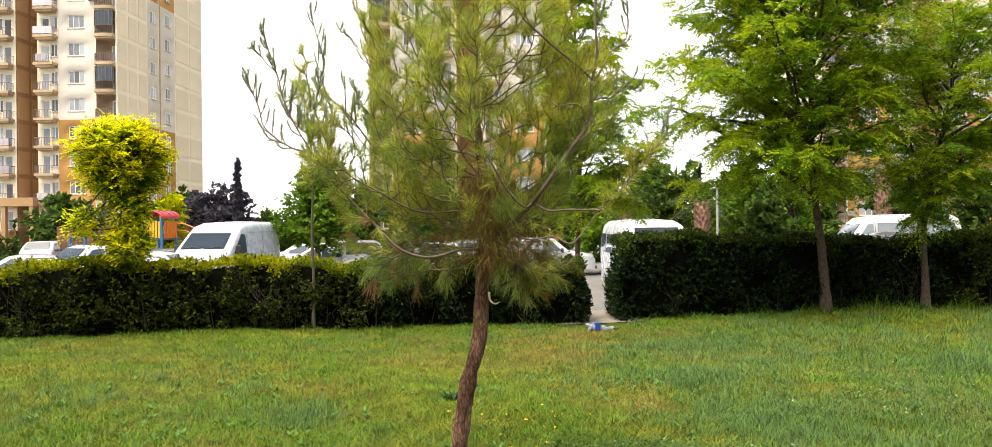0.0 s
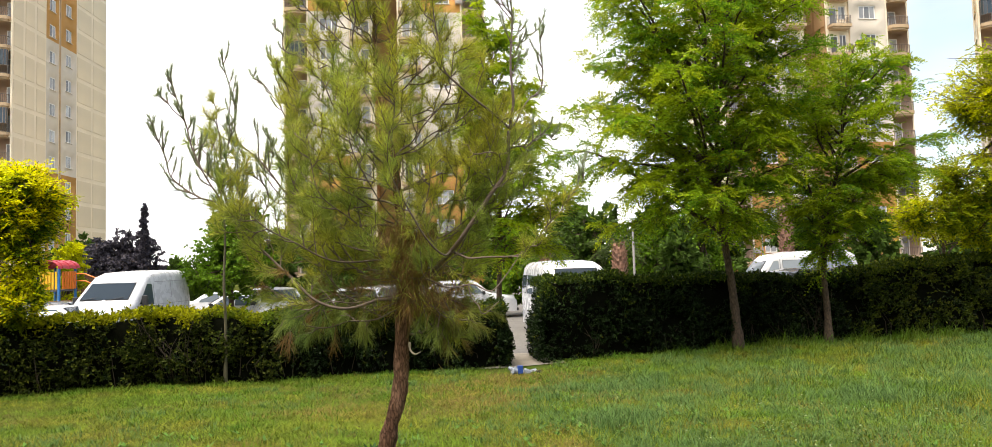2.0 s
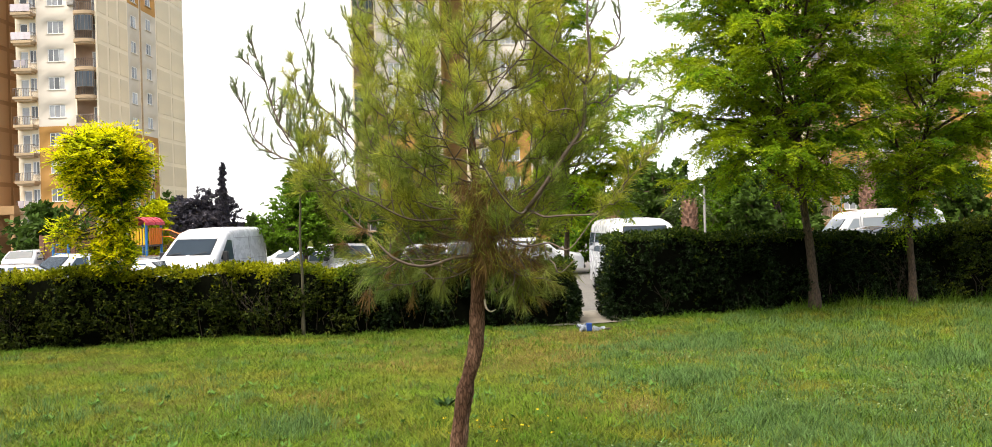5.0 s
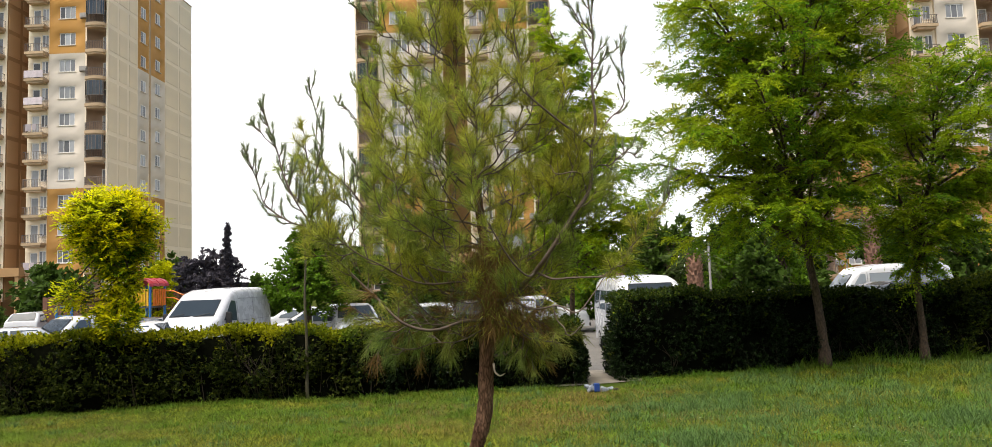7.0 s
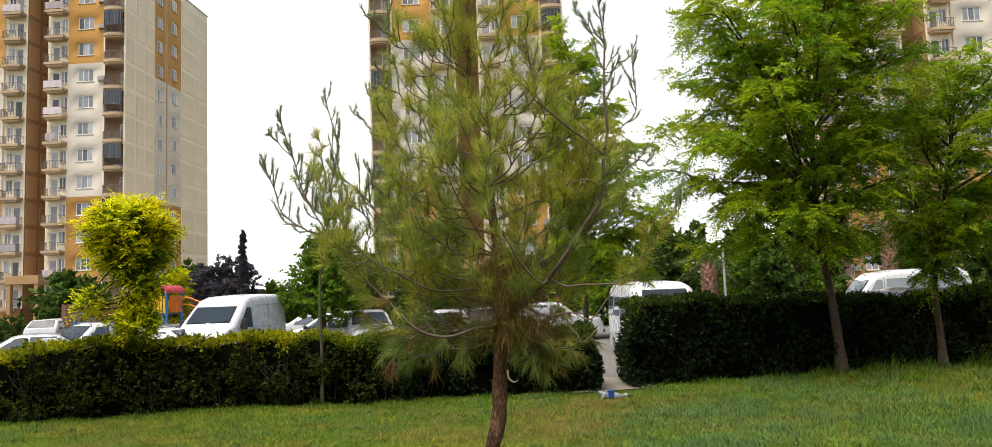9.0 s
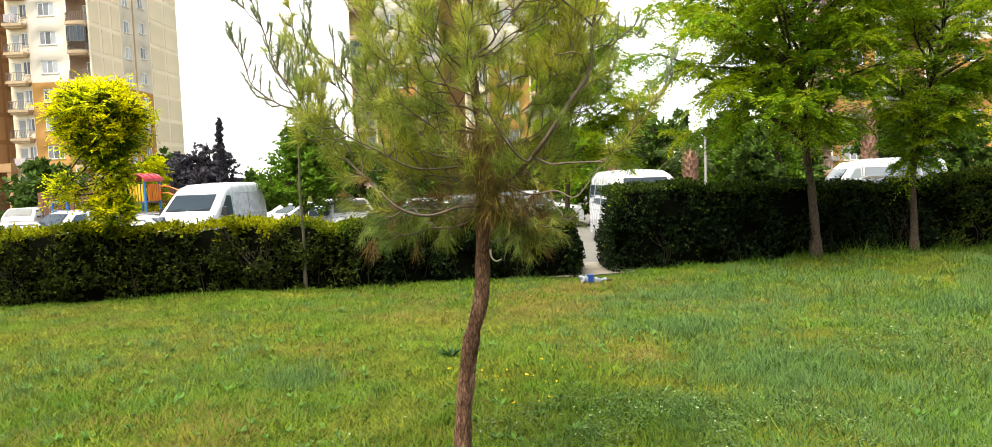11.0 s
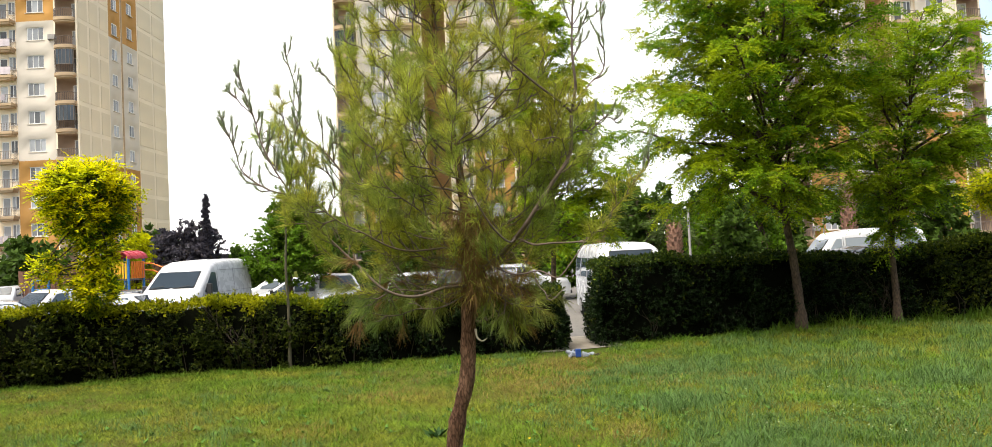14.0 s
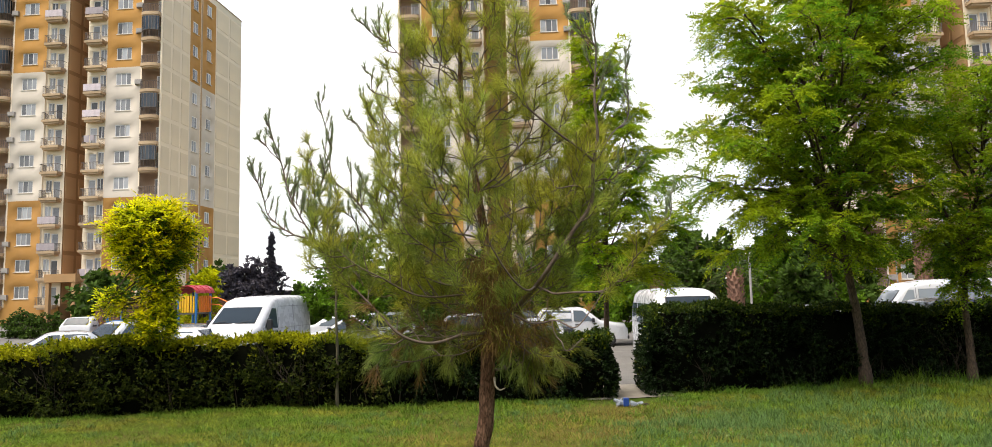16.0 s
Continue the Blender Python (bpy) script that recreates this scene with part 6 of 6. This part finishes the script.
van = vehicle("panel_van", pose(x, y, park(x, y), 0, 0, -6), "white high-roof panel van parked behind the hedge", "white", 5.42, 2.06, VAN, (0.95, 4.4),
              [[(1.30, 1.42), (2.30, 1.36), (2.26, 2.06), (1.95, 2.08)]], ((0.97, 1.54), (1.71, 2.13)), mirror=(1.42, 1.5, 0.40), roofw=0.87, beltz=1.3, category="van", lamps=(0.82, 1.05), soft=0.20,
              joints=([(2.38, 0.45), (2.40, 2.36)], [(1.2, 0.6), (1.2, 1.40)], [(2.44, 1.02), (5.3, 1.02)], [(3.72, 0.5), (3.72, 2.2)], [(2.5, 2.14), (5.3, 2.14)], [(2.6, 1.35), (5.25, 1.35)]))
part("side_rail", boxes((1.0, 1.045, -0.3, 2.6, 0.85, 0.95), (-1.045, -1.0, -0.3, 2.6, 0.85, 0.95), bevel=0.01), "plastic", van)
BUS = [(0.05, 0.32), (0.0, 0.8), (0.12, 1.08), (0.5, 1.22), (0.8, 1.34), (1.45, 2.2), (1.63, 2.32), (2.1, 2.41), (3.5, 2.45), (5.8, 2.42), (5.95, 2.3), (6.0, 1.2), (5.98, 0.32)]
x, y = 4.88, 23.3
bus = vehicle("minibus", pose(x, y, park(x, y), 0, 0, 0), "white minibus parked nose towards the hedge", "white", 6.0, 2.06, BUS, (1.0, 4.8),
              [[(1.15, 1.36), (2.0, 1.36), (2.0, 1.98), (1.6, 1.98)], [(2.12, 1.36), (3.3, 1.36), (3.3, 1.98), (2.12, 1.98)], [(3.42, 1.36), (4.6, 1.36), (4.6, 1.98), (3.42, 1.98)], [(4.72, 1.36), (5.75, 1.36), (5.7, 1.98), (4.72, 1.98)]],
              ((0.82, 1.36), (1.45, 2.2)), mirror=(1.05, 1.5, 0.42), roofw=0.86, beltz=1.3, category="minibus", lamps=(0.8, 1.06), soft=0.28, joints=([(2.06, 0.45), (2.06, 2.1)], [(3.36, 0.45), (3.36, 2.1)], [(1.1, 1.15), (5.9, 1.15)]))
OLD = [(u * 0.77, z) for u, z in ((0.05, 0.35), (0.0, 0.75), (0.1, 1.0), (0.45, 1.12), (0.62, 1.2), (1.25, 1.86), (1.5, 2.02), (2.2, 2.1), (4.3, 2.12), (4.6, 2.0), (4.85, 1.2), (4.86, 0.35))]
OLD_SIDE = [[(u * 0.77, z) for u, z in q] for q in ([(0.98, 1.26), (1.62, 1.26), (1.62, 1.84), (1.45, 1.84)], [(1.78, 1.26), (2.75, 1.26), (2.75, 1.86), (1.78, 1.86)], [(2.93, 1.26), (3.7, 1.26), (3.7, 1.86), (2.93, 1.86)], [(3.85, 1.26), (4.6, 1.26), (4.42, 1.84), (3.85, 1.84)])]
x, y = 11.68, 21.6
old = vehicle("old_van", pose(x, y, park(x, y), 0, 0, -99), "older white van with side windows standing behind the hedge", "white", 3.74, 1.7, OLD, (0.65, 2.95), OLD_SIDE,
              ((0.49, 1.22), (0.955, 1.84)), mirror=(0.75, 1.3, 0.25), roofw=0.86, beltz=1.2, category="van", glass="pale_glass", joints=([(1.3, 0.45), (1.3, 1.9)], [(2.2, 0.45), (2.2, 1.9)]))
SEDAN = [(0.05, 0.28), (0.0, 0.55), (0.12, 0.74), (1.05, 0.92), (1.25, 0.96), (1.95, 1.38), (2.3, 1.45), (3.0, 1.44), (3.35, 1.38), (3.85, 1.05), (4.25, 1.0), (4.33, 0.7), (4.3, 0.28)]
SEDAN_SIDE = [[(1.55, 0.98), (2.42, 0.98), (2.42, 1.36), (2.08, 1.34)], [(2.5, 0.98), (3.5, 0.98), (3.25, 1.34), (2.5, 1.36)]]
SUV = [(0.05, 0.35), (0.0, 0.7), (0.12, 0.95), (1.0, 1.08), (1.2, 1.12), (1.8, 1.62), (2.1, 1.7), (3.7, 1.68), (4.2, 1.2), (4.28, 0.9), (4.25, 0.35)]
SUV_SIDE = [[(1.5, 1.12), (2.35, 1.12), (2.35, 1.58), (1.95, 1.56)], [(2.45, 1.12), (3.25, 1.12), (3.25, 1.58), (2.45, 1.58)], [(3.35, 1.12), (3.95, 1.12), (3.68, 1.56), (3.35, 1.57)]]
PICK = [(0.05, 0.4), (0.0, 0.8), (0.12, 1.02), (1.1, 1.1), (1.3, 1.14), (1.85, 1.68), (2.15, 1.76), (3.3, 1.74), (3.55, 1.15), (5.0, 1.1), (5.05, 0.4)]
PICK_SIDE = [[(1.6, 1.16), (2.4, 1.16), (2.4, 1.64), (2.0, 1.62)], [(2.5, 1.16), (3.35, 1.16), (3.2, 1.64), (2.5, 1.64)]]


def car(x, y, turn, paint, kind="sedan", label="", dz=0.0):
    m = pose(x, y, park(x, y) + dz, 0, 0, turn)
    word = {"white": "white", "silver": "silver-grey", "darkcar": "dark"}[paint]
    if kind == "sedan":
        return vehicle("car", m, label or f"{word} saloon car parked behind the hedge", paint, 4.33, 1.74, SEDAN, (0.85, 3.5), SEDAN_SIDE, ((1.27, 0.97), (1.94, 1.37)), ((3.86, 1.06), (3.36, 1.37)), (1.55, 1.02, 0.15), roofw=0.76, beltz=0.95)
    if kind == "suv":
        return vehicle("car", m, label or f"{word} estate car with tall rear windows in the car park", paint, 4.28, 1.82, SUV, (0.85, 3.45), SUV_SIDE, ((1.22, 1.13), (1.79, 1.61)), ((4.18, 1.22), (3.72, 1.66)), (1.5, 1.15, 0.18), roofw=0.8, beltz=1.1)
    return vehicle("pickup_truck", m, label or f"{word} double-cab pickup truck in the car park", paint, 5.05, 1.8, PICK, (0.9, 4.1), PICK_SIDE, ((1.32, 1.15), (1.84, 1.67)), None, (1.6, 1.2, 0.2), roofw=0.82, beltz=1.1, category="truck")


car(-16.6, 25.2, -60, "silver", "sedan", "silver-grey saloon car close behind the hedge")
car(-27.0, 44.0, -172, "white", "suv", "white estate car seen from behind in the car park", -0.12)
car(-15.2, 27.0, -30, "white", "suv")
car(-12.0, 24.5, -90, "white", "sedan", "white saloon car close in front of the van", 0.06)
car(-14.6, 30.5, -90, "darkcar", "sedan")
car(-7.9, 32.6, -90, "white", "sedan")
car(-8.9, 37.0, 75, "white", "sedan")
car(-5.6, 30.5, 20, "silver", "suv")
car(-2.0, 26.2, 0, "white", "suv", "white estate car glimpsed through the pine")
car(0.6, 27.0, 0, "white", "sedan")
car(2.4, 33.0, 90, "white", "suv")
car(0.0, 31.0, 90, "darkcar", "suv")
car(10.4, 19.2, -90, "darkcar", "suv", "dark estate car close behind the hedge")
car(10.0, 25.5, 0, "white", "sedan")
car(18.4, 22.4, -90, "white", "suv")
car(22.4, 24.4, -80, "white", "suv")
car(14.8, 26.5, 90, "silver", "sedan")

# ---- playground ----
def playground(x, y):
    root = thing("playground_tower", pose(x, y, park(x, y), 0, 0, -10), "playground tower with red roof, yellow and orange slats and blue posts", "playground")
    for px in (-0.52, 0.52):
        for py in (-0.6, 0.6):
            bm = bmesh.new()
            tube(bm, [(px, py, 0), (px, py, 2.85)], 0.065, 10)
            part("post", bm, "blue_p", root)
    part("platform", boxes((-0.5, 0.5, -0.6, 0.6, 1.70, 1.78), bevel=0.01), "steel", root)
    # arched moulded roof, panel by panel
    for k in range(6):
        bm = bmesh.new()
        y0 = -0.78 + k * 0.26
        for q in range(9):
            a0, a1 = (radians(180 - 20 * q) for q in (q, q + 1))
            v = [bm.verts.new((0.66 * math.cos(w) * g, yy, 2.78 + 0.42 * math.sin(w) * g + 0.03 * (k % 2))) for yy in (y0, y0 + 0.25) for w, g in ((a0, 1), (a1, 1), (a1, 0.93), (a0, 0.93))]
            for f in ((0, 1, 2, 3), (7, 6, 5, 4), (0, 4, 5, 1), (3, 2, 6, 7)):
                bm.faces.new([v[i] for i in f])
        bmesh.ops.remove_doubles(bm, verts=bm.verts, dist=0.0005)
        bmesh.ops.recalc_face_normals(bm, faces=bm.faces)
        part("roof_panel", bm, "red", root, "red moulded plastic roof panel")
    for k in range(6):
        u = -0.40 + k * 0.16
        part("slat", boxes((u - 0.055, u + 0.055, -0.66, -0.62, 1.80, 2.66), bevel=0.015), "yellow_p", root, "yellow plastic slat")
        u = -0.45 + k * 0.18
        part("slat", boxes((0.60, 0.64, u - 0.065, u + 0.065, 1.80, 2.66), bevel=0.015), "orange_p", root, "orange plastic slat")
        part("slat", boxes((-0.64, -0.60, u - 0.065, u + 0.065, 1.80, 2.66), bevel=0.015), "yellow_p", root, "yellow plastic slat")
    for z in (1.95, 2.3):
        bm = bmesh.new()
        tube(bm, [(0.58, 0.5, z + 0.25), (1.1, 0.5, z + 0.22), (1.75, 0.5, z - 0.05)], 0.03, 6)
        part("handrail", bm, "orange_p", root)
    bm = bmesh.new()
    tube(bm, [(1.75, 0.5, 0.0), (1.75, 0.5, 2.3)], 0.04, 8)
    part("rail_post", bm, "blue_p", root)
    return root


playground(-17.4, 37.6)


def swing(x, y):
    root = thing("climbing_bars", pose(x, y, park(x, y), 0, 0, 10), "narrow blue steel climbing bars beside the parked cars", "playground")
    for px in (-0.32, 0.32):
        bm = bmesh.new()
        tube(bm, [(px, 0, 0), (px, 0, 2.0)], 0.055, 8)
        part("post", bm, "blue_p", root)
    for z in (1.55, 1.96):
        bm = bmesh.new()
        tube(bm, [(-0.32, 0, z), (0.32, 0, z)], 0.035, 8)
        part("rung", bm, "blue_p", root)
    return root


swing(-19.3, 33.5)
fence = thing("board_fence", pose(-19.6, 43.2, park(-19.6, 43.2)), "brown board fence at the back of the playground", "fence")
for k in range(32):
    part("board", boxes((-6.6 + k * 0.3, -6.6 + k * 0.3 + 0.27, -0.02, 0.02, 0.1, 2.4 + 0.03 * (k % 3)), bevel=0.008), "timber", fence)
for k in range(4):
    part("post", boxes((-6.65 + k * 2.6, -6.53 + k * 2.6, 0.03, 0.13, 0, 2.45)), "timber", fence)


def street_lamp(x, y, h, label, globe=True):
    root = thing("street_lamp", pose(x, y, park(x, y)), label, "lamp", "lamp posts")
    bm = bmesh.new()
    tube(bm, [(0, 0, 0), (0, 0, 0.5), (0, 0, 0.55), (0, 0, h)], [0.08, 0.08, 0.048, 0.036], 10)
    part("pole", bm, "steel", root, smooth=True)
    if not globe:
        return root
    bm = bmesh.new()
    bmesh.ops.create_uvsphere(bm, u_segments=14, v_segments=8, radius=0.16, matrix=Matrix.Translation((0, 0, h + 0.13)) @ Matrix.Diagonal((1, 1, 0.85, 1)))
    part("globe", bm, "frame", root, smooth=True)
    return root


street_lamp(7.55, 24.4, 3.4, "plain grey steel post behind the hedge", False)
street_lamp(20.2, 40.0, 3.7, "pale lamp post with a white globe")

# ---- litter by the hedge gap ----
def crumpled(size, seed, at=(0, 0, 0)):
    """A crushed film wrapper: a thin folded lump."""
    bm = bmesh.new()
    bmesh.ops.create_icosphere(bm, subdivisions=3, radius=1, matrix=Matrix.Diagonal((*size, 1)))
    for v in bm.verts:
        v.co += v.co.normalized() * 0.06 * noise.noise(v.co * 16 + Vector((seed, 0, 0))) + Vector((0, 0, 0.03 * noise.noise(v.co * 34)))
        v.co = Vector((v.co.x, v.co.y, max(v.co.z, -size[2]) + size[2])) + Vector(at)
    return bm


def litter(x, y):
    z = float(ground_z(x, y))
    root = thing("plastic_bag", pose(x, y, z, 0, 0, 8), "crumpled white plastic packaging with a blue print", "litter")
    part("bag", crumpled((0.08, 0.08, 0.055), 3, (-0.08, 0, 0)), "bag", root)
    part("print", boxes((-0.05, 0.03, -0.105, -0.04, 0.012, 0.135), bevel=0.008), "label_blue", root, "dark blue printed panel")
    part("torn_piece", crumpled((0.06, 0.05, 0.03), 9, (0.10, -0.02, 0)), "bag", root)
    for k, (px, py, m) in enumerate(((0.24, 0.06, "bag"), (0.16, 0.13, "twig"), (0.29, -0.03, "twig"))):
        scrap = thing("scrap", pose(x + px, y + py, float(ground_z(x + px, y + py)) - 0.004, 0, 0, 40 * k), "small torn scrap of pale packaging" if m == "bag" else "small dark clod on the bare ground", "litter", "scraps by the hedge gap")
        part("piece", crumpled((0.06, 0.04, 0.018), 20 + k), m, scrap)


litter(1.61, 11.45)
